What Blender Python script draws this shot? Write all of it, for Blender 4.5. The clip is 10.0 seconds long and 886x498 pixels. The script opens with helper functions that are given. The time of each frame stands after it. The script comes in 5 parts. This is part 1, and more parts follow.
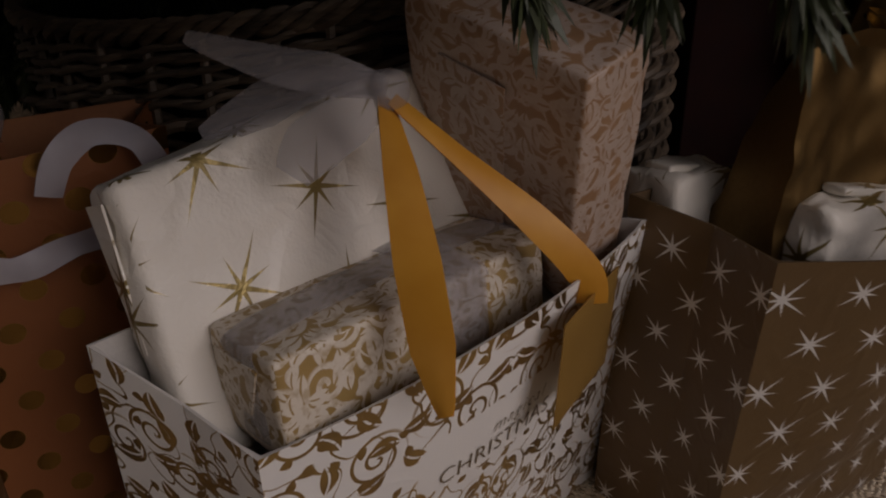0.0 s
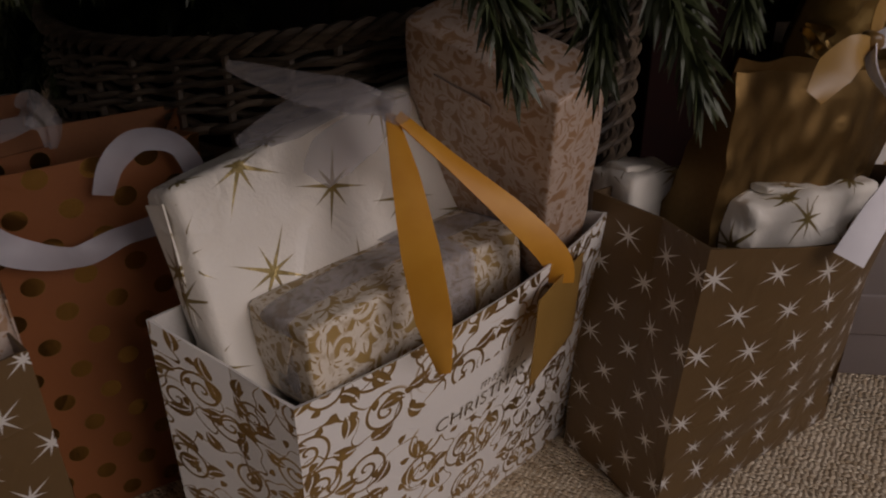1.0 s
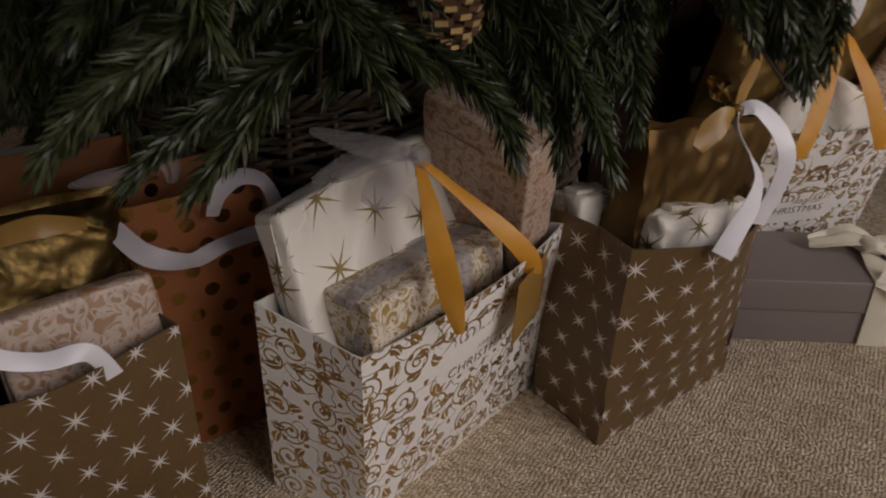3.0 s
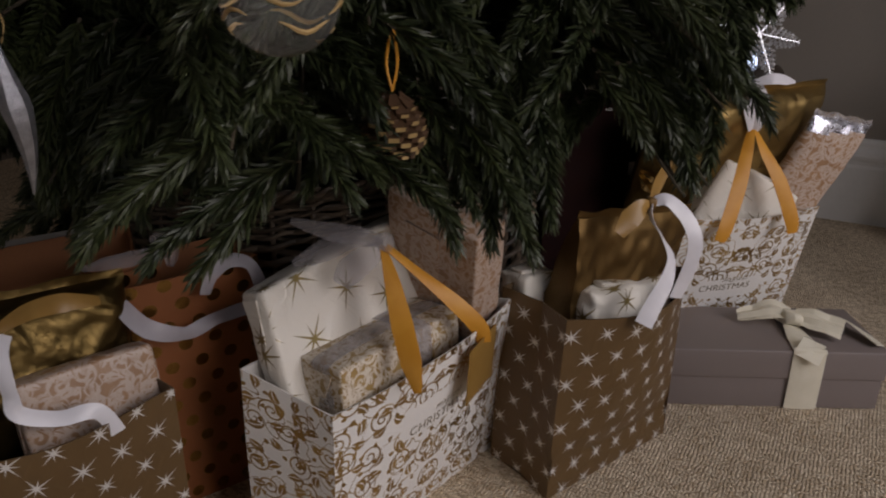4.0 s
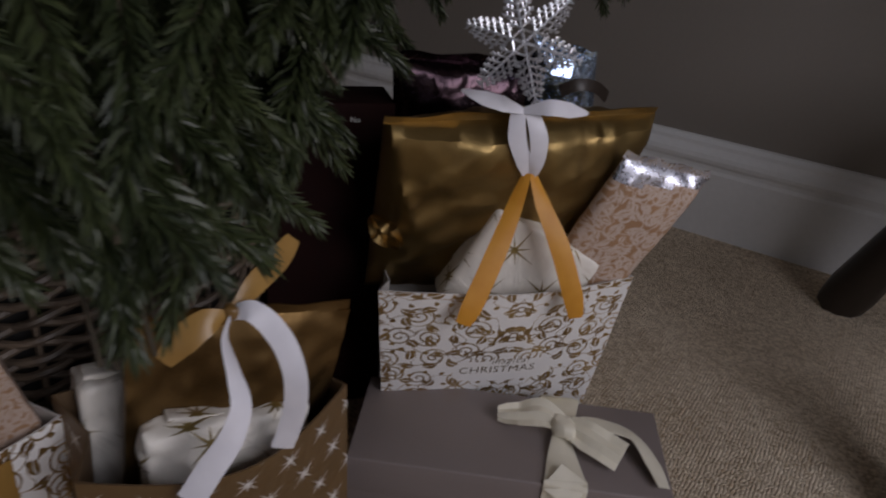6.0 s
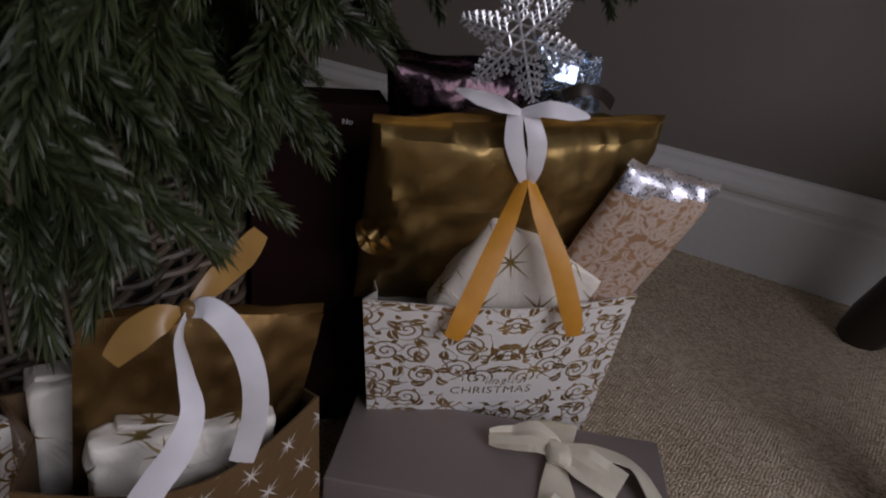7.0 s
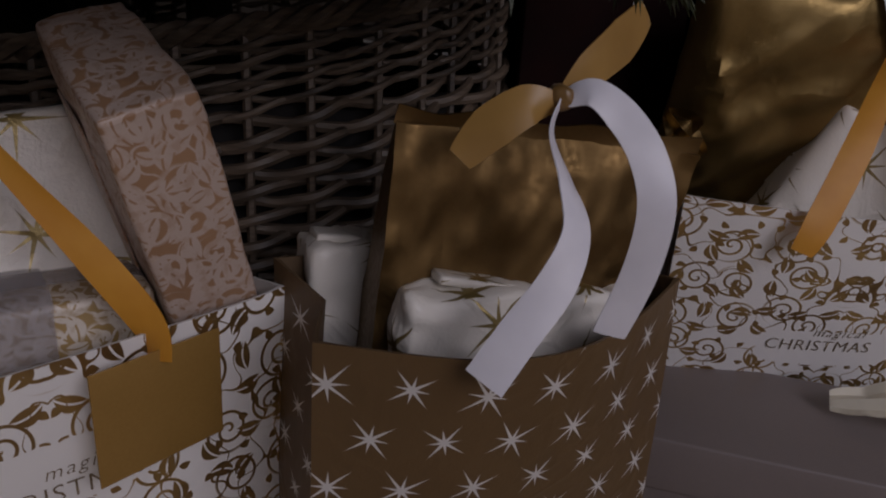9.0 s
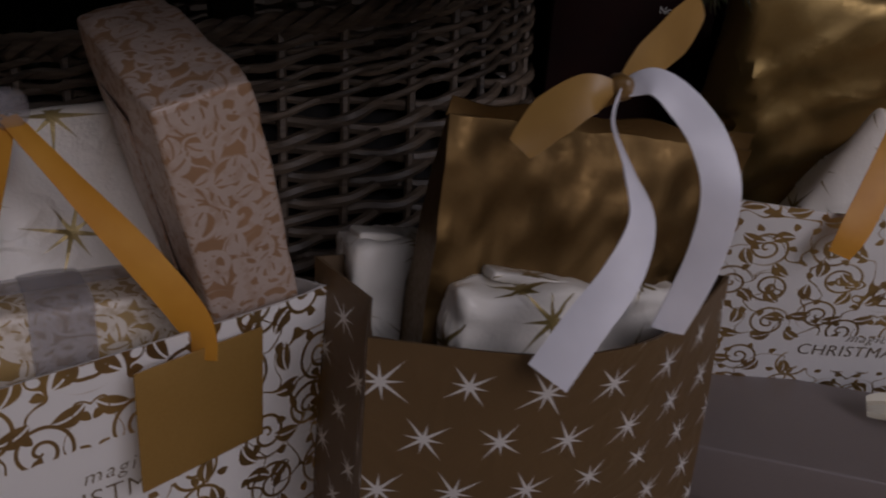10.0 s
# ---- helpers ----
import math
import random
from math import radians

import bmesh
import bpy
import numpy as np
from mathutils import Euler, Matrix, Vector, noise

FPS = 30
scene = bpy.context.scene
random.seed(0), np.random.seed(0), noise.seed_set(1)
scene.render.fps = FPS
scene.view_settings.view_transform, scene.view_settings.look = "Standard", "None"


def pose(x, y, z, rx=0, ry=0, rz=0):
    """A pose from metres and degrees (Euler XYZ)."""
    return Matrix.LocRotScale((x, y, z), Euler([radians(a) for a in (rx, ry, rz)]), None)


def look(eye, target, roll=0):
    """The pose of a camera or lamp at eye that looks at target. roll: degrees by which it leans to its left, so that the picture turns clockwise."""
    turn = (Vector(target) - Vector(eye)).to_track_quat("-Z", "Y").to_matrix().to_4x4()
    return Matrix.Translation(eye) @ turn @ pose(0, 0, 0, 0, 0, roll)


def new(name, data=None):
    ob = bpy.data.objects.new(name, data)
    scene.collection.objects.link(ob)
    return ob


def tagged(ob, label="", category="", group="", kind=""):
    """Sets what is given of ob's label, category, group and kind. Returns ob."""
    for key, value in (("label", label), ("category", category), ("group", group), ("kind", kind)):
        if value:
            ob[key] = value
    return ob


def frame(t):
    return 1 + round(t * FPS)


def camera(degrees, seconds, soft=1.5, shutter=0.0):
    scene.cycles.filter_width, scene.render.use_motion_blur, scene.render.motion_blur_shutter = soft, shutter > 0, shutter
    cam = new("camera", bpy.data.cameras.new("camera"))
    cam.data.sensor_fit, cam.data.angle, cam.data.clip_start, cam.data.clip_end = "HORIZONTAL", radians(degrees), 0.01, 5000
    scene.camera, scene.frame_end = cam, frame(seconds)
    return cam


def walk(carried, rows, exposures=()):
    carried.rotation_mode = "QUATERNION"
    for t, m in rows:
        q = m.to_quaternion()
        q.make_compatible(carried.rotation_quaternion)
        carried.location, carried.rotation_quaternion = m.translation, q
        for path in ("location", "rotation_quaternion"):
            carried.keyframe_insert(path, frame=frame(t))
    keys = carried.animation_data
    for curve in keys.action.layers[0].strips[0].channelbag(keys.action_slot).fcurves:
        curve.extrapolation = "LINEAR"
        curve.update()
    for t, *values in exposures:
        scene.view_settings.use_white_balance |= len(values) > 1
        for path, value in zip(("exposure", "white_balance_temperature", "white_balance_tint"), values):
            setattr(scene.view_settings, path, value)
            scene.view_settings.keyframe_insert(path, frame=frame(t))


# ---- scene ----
cam = camera(61.9, 10.0, soft=2.0, shutter=0.5)
PATH = [
    (0, (0.0804, 0.0426, 0.4223), (0.0090, 1.5203, -0.2854), -1.7),
    (0.5, (0.0795, 0.0082, 0.4371), (0.0426, 1.4826, -0.2804), -1.3),
    (1, (0.0705, -0.0295, 0.4633), (0.0549, 1.4301, -0.2837), -0.9),
    (1.5, (0.0623, -0.0722, 0.4830), (0.0730, 1.3874, -0.2649), -0.6),
    (2, (0.0517, -0.1230, 0.5027), (0.0984, 1.3432, -0.2288), -0.3),
    (3.3, (0.0131, -0.2575, 0.5986), (0.1304, 1.1865, -0.1697), 0.8),
    (3.5, (0.0090, -0.2886, 0.6117), (0.1533, 1.1546, -0.1533), 1.3),
    (4, (0.0377, -0.3264, 0.6134), (0.1656, 1.1972, 0.0197), 0.4),
    (4.5, (0.0959, -0.3075, 0.6150), (0.2476, 1.1792, -0.0607), 1.3),
    (5, (0.2599, -0.1968, 0.6478), (0.3928, 1.2628, -0.0886), 3.9),
    (5.5, (0.3887, -0.0869, 0.6839), (0.4682, 1.3710, -0.0631), 4.2),
    (6, (0.4535, -0.0156, 0.6560), (0.5461, 1.4481, -0.0795), 5.5),
    (6.2, (0.4748, -0.0008, 0.6552), (0.5510, 1.4596, -0.0877), 5.6),
    (7.3, (0.4838, 0.0164, 0.5748), (0.5207, 1.5178, -0.0836), 6.8),
    (7.5, (0.4567, 0.0180, 0.5363), (0.4617, 1.5203, -0.1205), 6.6),
    (8, (0.3805, 0.0631, 0.4928), (0.2780, 1.5596, -0.1697), 5.5),
    (8.5, (0.3428, 0.0804, 0.4551), (0.1394, 1.5834, -0.1681), 3.9),
    (9, (0.3387, 0.0853, 0.4149), (0.1033, 1.6064, -0.1517), 3.6),
    (9.5, (0.3378, 0.0787, 0.4043), (0.1099, 1.6129, -0.1279), 3.6),
    (10, (0.3100, 0.0836, 0.3985), (0.0820, 1.6211, -0.1255), 3.6),
]
walk(cam, [(t, look(eye, target, roll)) for t, eye, target, roll in PATH],
     exposures=[(0.0, -0.72, 7900, 24), (1.0, -0.50, 8000, 25), (2.0, -0.38, 8050, 23), (3.5, -0.07, 7700, 20), (4.5, -0.10, 7200, 20), (5.0, -0.24, 7000, 20), (6.0, -0.32, 6800, 20), (7.5, -0.40, 6800, 23), (8.0, -0.66, 6800, 24), (9.5, -0.78, 6800, 26), (10.0, -0.84, 6800, 26)])

# ---- light ----
world = bpy.data.worlds.new("world")
scene.world = world
world.use_nodes = True
wn = world.node_tree
sky = wn.nodes.new("ShaderNodeTexSky")
sky.sky_type = "NISHITA"
sky.sun_disc = False
sky.sun_elevation, sky.sun_rotation = radians(20), radians(140)
wn.links.new(sky.outputs[0], wn.nodes["Background"].inputs[0])
wn.nodes["Background"].inputs[1].default_value = 0.05

# the room is turned: its far wall runs along WALL_U through WALL_P
WALL_P = Vector((1.116, 1.463, 0))
ROOM = Matrix.Translation(WALL_P) @ Matrix.Rotation(radians(-34), 4, "Z")
RX0, RX1, RY0, RH = -2.3, 1.95, -3.6, 2.5


def area(name, at, towards, wide, high, power, colour):
    lamp = bpy.data.lights.new(name, "AREA")
    lamp.shape, lamp.size, lamp.size_y, lamp.energy, lamp.color = "RECTANGLE", wide, high, power, colour
    ob = new(name, lamp)
    ob.matrix_world = look(ROOM @ Vector(at), ROOM @ Vector(towards))
    return ob


area("daylight_and_fill", (RX1 - 0.02, -1.75, 1.25), (0.8, -1.55, -0.1), 1.5, 1.3, 34, (0.82, 0.89, 1.0))
# weak fill lamp added at the back of the room, no window known there
area("daylight_and_fill", (-0.2, RY0 + 0.02, 1.35), (-0.2, 0, 0.9), 1.5, 1.3, 2, (0.9, 0.94, 1.0))


# ---- small tools ----
def part(name, bm, material, parent=None, label="", smooth=True):
    me = bpy.data.meshes.new(name)
    bm.normal_update()
    bm.to_mesh(me)
    bm.free()
    for m in material if isinstance(material, (list, tuple)) else [material]:
        me.materials.append(m)
    if smooth:
        me.shade_smooth()
        me.set_sharp_from_angle(angle=radians(42))
    ob = new(name, me)
    if parent:
        ob.parent = parent
    if label:
        ob["label"] = label
    return ob


def thing(name, label, category, group="", kind="", at=(0, 0, 0)):
    ob = new(name)
    ob.location = at
    ob.empty_display_size = 0.05
    return tagged(ob, label, category, group, kind)


def lerp(a, b, k):
    return a + (b - a) * k


def spline(points, steps=8):
    pts = [Vector(p) for p in points]
    out = []
    for i in range(len(pts) - 1):
        p0, p1, p2, p3 = pts[max(i - 1, 0)], pts[i], pts[i + 1], pts[min(i + 2, len(pts) - 1)]
        for s in range(steps):
            u = s / steps
            out.append(0.5 * ((2 * p1) + (p2 - p0) * u + (2 * p0 - 5 * p1 + 4 * p2 - p3) * u * u + (3 * p1 - p0 - 3 * p2 + p3) * u ** 3))
    out.append(pts[-1])
    return out


def tube(points, radii, sides=6, bm=None):
    bm = bm or bmesh.new()
    rings = []
    up = Vector((0.03, 0.02, 1))
    for i, p in enumerate(points):
        d = (points[min(i + 1, len(points) - 1)] - points[max(i - 1, 0)]).normalized()
        a = d.cross(up if abs(d.z) < 0.95 else Vector((1, 0, 0))).normalized()
        b = d.cross(a)
        r = radii[i] if isinstance(radii, (list, tuple)) else radii
        rings.append([bm.verts.new(p + r * (math.cos(2 * math.pi * k / sides) * a + math.sin(2 * math.pi * k / sides) * b)) for k in range(sides)])
    for q, w in zip(rings, rings[1:]):
        for k in range(sides):
            bm.faces.new((q[k], q[(k + 1) % sides], w[(k + 1) % sides], w[k]))
    bm.faces.new(rings[0][::-1])
    bm.faces.new(rings[-1])
    return bm


def strip(points, width, facing=(0, -1, 0.4), twist=None, thick=0.0007, taper=None, steps=8, crease=0.0):
    """A ribbon along points, its flat side to facing, turned by twist degrees at each point."""
    line = spline(points, steps)
    n = len(line)
    bm = bmesh.new()
    uvl = bm.loops.layers.uv.new("uv")
    rows = []
    run = 0
    cols = 5
    facings = spline(facing, steps) if isinstance(facing[0], (list, tuple)) else [Vector(facing)] * n
    for i, p in enumerate(line):
        d = (line[min(i + 1, n - 1)] - line[max(i - 1, 0)]).normalized()
        a = d.cross(facings[i]).normalized()
        b = a.cross(d).normalized()
        k = i / steps
        if twist:
            j = min(int(k), len(twist) - 2)
            ang = radians(lerp(twist[j], twist[j + 1], k - j))
            a, b = a * math.cos(ang) + b * math.sin(ang), b * math.cos(ang) - a * math.sin(ang)
        w = width
        if taper:
            j = min(int(k), len(taper) - 2)
            w *= lerp(taper[j], taper[j + 1], k - j)
        run += (line[i] - line[i - 1]).length if i else 0
        row = []
        for s in (1, -1):
            for c in range(cols):
                f = c / (cols - 1) - 0.5
                curl = 0.04 * width * (1 - 4 * f * f) + crease * width * math.cos(f * 14)
                row.append((bm.verts.new(p + a * w * f + b * (s * thick / 2 + curl)), (f * w, run)))
        rows.append(row)

    def quad(vs):
        f = bm.faces.new([v[0] for v in vs])
        for loop, v in zip(f.loops, vs):
            loop[uvl].uv = v[1]

    for q, w in zip(rows, rows[1:]):
        for c in range(cols - 1):
            quad((q[c], q[c + 1], w[c + 1], w[c]))
            quad((q[cols + c + 1], q[cols + c], w[cols + c], w[cols + c + 1]))
        quad((q[cols], q[0], w[0], w[cols]))
        quad((q[cols - 1], q[2 * cols - 1], w[2 * cols - 1], w[cols - 1]))
    for r, flip in ((rows[0], 1), (rows[-1], -1)):
        quad(([r[c] for c in range(cols)] + [r[cols + c] for c in reversed(range(cols))])[::flip])
    return bm


# ---- materials ----
class Nodes:
    """Shortcuts for building one node material."""

    def __init__(self, name):
        self.mat = bpy.data.materials.new(name)
        self.mat.use_nodes = True
        self.t = self.mat.node_tree
        self.bsdf = self.t.nodes["Principled BSDF"]

    def put(self, socket, value):
        if isinstance(value, bpy.types.NodeSocket):
            self.t.links.new(value, socket)
        elif isinstance(value, (tuple, list)) and len(value) == 3 and socket.type == "RGBA":
            socket.default_value = (*value, 1)
        else:
            socket.default_value = value

    def m(self, op, a, b=0.0, c=0.0):
        n = self.t.nodes.new("ShaderNodeMath")
        n.operation = op
        for i, v in enumerate((a, b, c)):
            self.put(n.inputs[i], v)
        return n.outputs[0]

    def vm(self, op, a, b=(0, 0, 0), scale=1.0):
        n = self.t.nodes.new("ShaderNodeVectorMath")
        n.operation = op
        self.put(n.inputs[0], a)
        self.put(n.inputs[1], b)
        self.put(n.inputs[3], scale)
        return n.outputs["Value"] if op in ("LENGTH", "DOT_PRODUCT") else n.outputs[0]

    def mix(self, k, a, b):
        n = self.t.nodes.new("ShaderNodeMix")
        n.data_type = "RGBA"
        self.put(n.inputs["Factor"], k)
        self.put(n.inputs["A"], a)
        self.put(n.inputs["B"], b)
        return n.outputs["Result"]

    def xyz(self, v):
        n = self.t.nodes.new("ShaderNodeSeparateXYZ")
        self.put(n.inputs[0], v)
        return n.outputs

    def join(self, x, y, z=0.0):
        n = self.t.nodes.new("ShaderNodeCombineXYZ")
        for i, v in enumerate((x, y, z)):
            self.put(n.inputs[i], v)
        return n.outputs[0]

    def coord(self, kind="Object"):
        return self.t.nodes.new("ShaderNodeTexCoord").outputs[kind]

    def noise(self, v, scale, detail=3.0, rough=0.5, distort=0.0):
        n = self.t.nodes.new("ShaderNodeTexNoise")
        self.put(n.inputs["Vector"], v)
        n.inputs["Scale"].default_value, n.inputs["Detail"].default_value = scale, detail
        n.inputs["Roughness"].default_value, n.inputs["Distortion"].default_value = rough, distort
        return n.outputs[0]

    def voronoi(self, v, scale, feature="F1", random=1.0, dims="3D"):
        n = self.t.nodes.new("ShaderNodeTexVoronoi")
        n.feature, n.voronoi_dimensions = feature, dims
        self.put(n.inputs["Vector"], v)
        n.inputs["Scale"].default_value, n.inputs["Randomness"].default_value = scale, random
        return n.outputs

    def white(self, v):
        n = self.t.nodes.new("ShaderNodeTexWhiteNoise")
        self.put(n.inputs["Vector"], v)
        return n.outputs

    def span(self, v, a, b, c=0.0, d=1.0):
        n = self.t.nodes.new("ShaderNodeMapRange")
        for i, x in enumerate((v, a, b, c, d)):
            self.put(n.inputs[i], x)
        return n.outputs[0]

    def random(self):
        return self.t.nodes.new("ShaderNodeObjectInfo").outputs["Random"]

    def island(self):
        return self.t.nodes.new("ShaderNodeNewGeometry").outputs["Random Per Island"]

    def bump(self, h, strength=0.3, distance=0.002):
        n = self.t.nodes.new("ShaderNodeBump")
        self.put(n.inputs["Height"], h)
        n.inputs["Strength"].default_value, n.inputs["Distance"].default_value = strength, distance
        self.t.links.new(n.outputs[0], self.bsdf.inputs["Normal"])

    def finish(self, colour, rough=0.5, metal=0.0, **more):
        self.put(self.bsdf.inputs["Base Color"], colour)
        self.put(self.bsdf.inputs["Roughness"], rough)
        self.put(self.bsdf.inputs["Metallic"], metal)
        for key, value in more.items():
            self.put(self.bsdf.inputs[key.replace("_", " ").title().replace("Ior", "IOR")], value)
        return self.mat


def plain(name, a, b, rough=0.6, metal=0.0, scale=30.0, fine=400.0, bump=0.2, distance=0.001, **more):
    """Two tones mixed by a coarse and a fine noise, with fine relief."""
    n = Nodes(name)
    v = n.coord()
    big, small = n.noise(v, scale, 4), n.noise(v, fine, 3)
    k = n.span(n.m("ADD", n.m("MULTIPLY", big, 0.65), n.m("MULTIPLY", small, 0.35)), 0.32, 0.68)
    n.bump(n.m("ADD", n.m("MULTIPLY", big, 0.4), small), bump, distance)
    return n.finish(n.mix(k, a, b), n.span(big, 0.3, 0.7, rough - 0.06, rough + 0.06), metal, **more)


def star_mask(n, uv, cell, size, core, jitter=0.09, spin=6.28, turn=0.0):
    """Eight-pointed printed stars on a staggered grid, uv in metres."""
    x, y = n.xyz(uv)[0], n.xyz(uv)[1]
    row = n.m("FLOOR", n.m("DIVIDE", y, cell * 0.86))
    fy = n.m("FRACT", n.m("DIVIDE", y, cell * 0.86))
    ux = n.m("ADD", n.m("DIVIDE", x, cell), n.m("MULTIPLY", n.m("FLOORED_MODULO", row, 2.0), 0.5))
    fx = n.m("FRACT", ux)
    rnd = n.xyz(n.white(n.join(n.m("FLOOR", ux), row))["Color"])
    px = n.m("MULTIPLY", n.m("ADD", n.m("SUBTRACT", fx, 0.5), n.m("MULTIPLY", n.m("SUBTRACT", rnd[0], 0.5), jitter)), cell)
    py = n.m("MULTIPLY", n.m("ADD", n.m("SUBTRACT", fy, 0.5), n.m("MULTIPLY", n.m("SUBTRACT", rnd[1], 0.5), jitter)), cell * 0.86)
    r = n.m("SQRT", n.m("ADD", n.m("MULTIPLY", px, px), n.m("MULTIPLY", py, py)))
    a = n.m("ADD", n.m("ADD", n.m("ARCTAN2", py, px), 12.566 + turn), n.m("MULTIPLY", rnd[2], spin))
    step = math.pi / 4
    d = n.m("ABSOLUTE", n.m("SUBTRACT", n.m("FLOORED_MODULO", a, step), step / 2))
    odd = n.m("FLOORED_MODULO", n.m("FLOOR", n.m("DIVIDE", a, step)), 2.0)
    reach = n.m("MULTIPLY", n.m("ADD", n.m("MULTIPLY", odd, 0.36), 0.64), n.m("MULTIPLY", n.m("ADD", n.m("MULTIPLY", rnd[1], 0.3), 0.85), size))
    perp = n.m("MULTIPLY", r, n.m("SINE", d))
    edge = n.m("MULTIPLY", n.m("SUBTRACT", 1.0, n.m("DIVIDE", r, reach)), core)
    return n.span(n.m("SUBTRACT", edge, perp), 0.0, core * 0.22)


def leaf_mask(n, uv, scale, half_long, half_wide, shift=0.0, vein=True):
    p = n.vm("ADD", uv, (shift, shift * 0.7, 0))
    vo = n.voronoi(p, scale, random=0.55, dims="2D")
    q = n.xyz(n.vm("SUBTRACT", p, vo["Position"]))
    ang = n.m("MULTIPLY", n.xyz(vo["Color"])[0], 6.28)
    c, s = n.m("COSINE", ang), n.m("SINE", ang)
    x = n.m("DIVIDE", n.m("ADD", n.m("MULTIPLY", q[0], c), n.m("MULTIPLY", q[1], s)), half_long)
    y = n.m("DIVIDE", n.m("SUBTRACT", n.m("MULTIPLY", q[1], c), n.m("MULTIPLY", q[0], s)), half_wide)
    y = n.m("ABSOLUTE", n.m("ADD", y, n.m("MULTIPLY", n.m("MULTIPLY", x, x), 0.5)))
    k = n.m("SUBTRACT", n.m("SUBTRACT", 1.0, n.m("MULTIPLY", x, x)), y)
    full = n.span(k, 0.0, 0.12)
    return n.m("MULTIPLY", full, n.span(y, 0.08, 0.16)) if vein else full


def scroll_mask(n, uv, scale, pitch, reach, shift=0.0, thin=0.13):
    p = n.vm("ADD", uv, (shift, -shift * 0.6, 0))
    vo = n.voronoi(p, scale, random=0.7, dims="2D")
    q = n.xyz(n.vm("SUBTRACT", p, vo["Position"]))
    rnd = n.xyz(vo["Color"])
    hand = n.m("SUBTRACT", n.m("MULTIPLY", n.m("GREATER_THAN", rnd[1], 0.5), 2.0), 1.0)
    r = n.m("SQRT", n.m("ADD", n.m("MULTIPLY", q[0], q[0]), n.m("MULTIPLY", q[1], q[1])))
    a = n.m("ADD", n.m("DIVIDE", n.m("ARCTAN2", q[1], q[0]), 2 * math.pi), rnd[0])
    f = n.m("ABSOLUTE", n.m("SUBTRACT", n.m("FRACT", n.m("ADD", n.m("DIVIDE", r, pitch), n.m("MULTIPLY", a, hand))), 0.5))
    line = n.span(f, thin, thin + 0.06, 1.0, 0.0)
    return n.m("MULTIPLY", line, n.span(r, reach * 0.86, reach, 1.0, 0.0))


def stem_mask(n, uv, scale, width):
    k = n.noise(uv, scale, 1.0, 0.4)
    return n.span(n.m("ABSOLUTE", n.m("SUBTRACT", k, 0.5)), width, width * 1.5, 1.0, 0.0)


def paper_bumps(n, strength=0.25):
    v = n.coord()
    fold = n.m("ABSOLUTE", n.m("SUBTRACT", n.noise(v, 17, 2, 0.5, 0.8), 0.5))
    crease = n.span(fold, 0.0, 0.06, 1.0, 0.0)
    n.bump(n.m("ADD", n.m("ADD", n.m("MULTIPLY", n.noise(v, 24, 3), 1.0), n.m("MULTIPLY", crease, 0.22)), n.m("MULTIPLY", n.noise(v, 500, 2), 0.12)), strength, 0.004)


def star_paper(name, ground, ground_b, ink, cell, size, core, spin=6.28, rough=0.45, metal=0.0, turn=0.0, bumps=0.25, shift=(0, 0, 0)):
    n = Nodes(name)
    uv = n.vm("ADD", n.coord("UV"), shift)
    k = star_mask(n, uv, cell, size, core, spin=spin, turn=turn)
    base = n.mix(n.noise(n.coord(), 25, 4), ground, ground_b)
    paper_bumps(n, bumps)
    return n.finish(n.mix(k, base, ink), n.span(k, 0, 1, rough, rough * 0.9), n.m("MULTIPLY", k, metal))


def damask_bag_paper():
    """Off-white board printed all over with gold foil scrolls and leaves; a clear field is left for the lettering."""
    n = Nodes("damask_bag_paper")
    uv = n.coord("UV")
    warp = n.join(n.m("ABSOLUTE", n.m("SUBTRACT", n.xyz(uv)[0], 0.139)), n.xyz(uv)[1])
    warp = n.vm("SCALE", warp, scale=1.14)
    k = n.m("MAXIMUM", scroll_mask(n, warp, 23, 0.0088, 0.0200, thin=0.095), leaf_mask(n, warp, 35, 0.0106, 0.0060, 0.31))
    k = n.m("MAXIMUM", k, leaf_mask(n, warp, 44, 0.0044, 0.0030, 0.77, False))
    k = n.m("MAXIMUM", k, stem_mask(n, warp, 30, 0.006))
    x, y = n.xyz(uv)[0], n.xyz(uv)[1]
    dx, dy = n.m("DIVIDE", n.m("SUBTRACT", x, 0.139), 0.060), n.m("DIVIDE", n.m("SUBTRACT", y, 0.132), 0.0205)
    clear = n.span(n.m("ADD", n.m("POWER", n.m("ABSOLUTE", dx), 4.0), n.m("ADD", n.m("POWER", n.m("ABSOLUTE", dy), 4.0), n.m("MULTIPLY", n.m("SUBTRACT", n.noise(warp, 70, 1), 0.5), 0.8))), 0.9, 1.0, 1.0, 0.0)
    k = n.m("MULTIPLY", k, n.m("SUBTRACT", 1.0, clear))
    tone = n.noise(uv, 28, 2)
    ink = n.mix(n.span(tone, 0.4, 0.62), (0.60, 0.40, 0.16), (0.42, 0.27, 0.12))
    paper_bumps(n, 0.12)
    return n.finish(n.mix(k, (0.85, 0.83, 0.80), ink), n.span(k, 0, 1, 0.5, 0.30), n.m("MULTIPLY", k, 0.85))


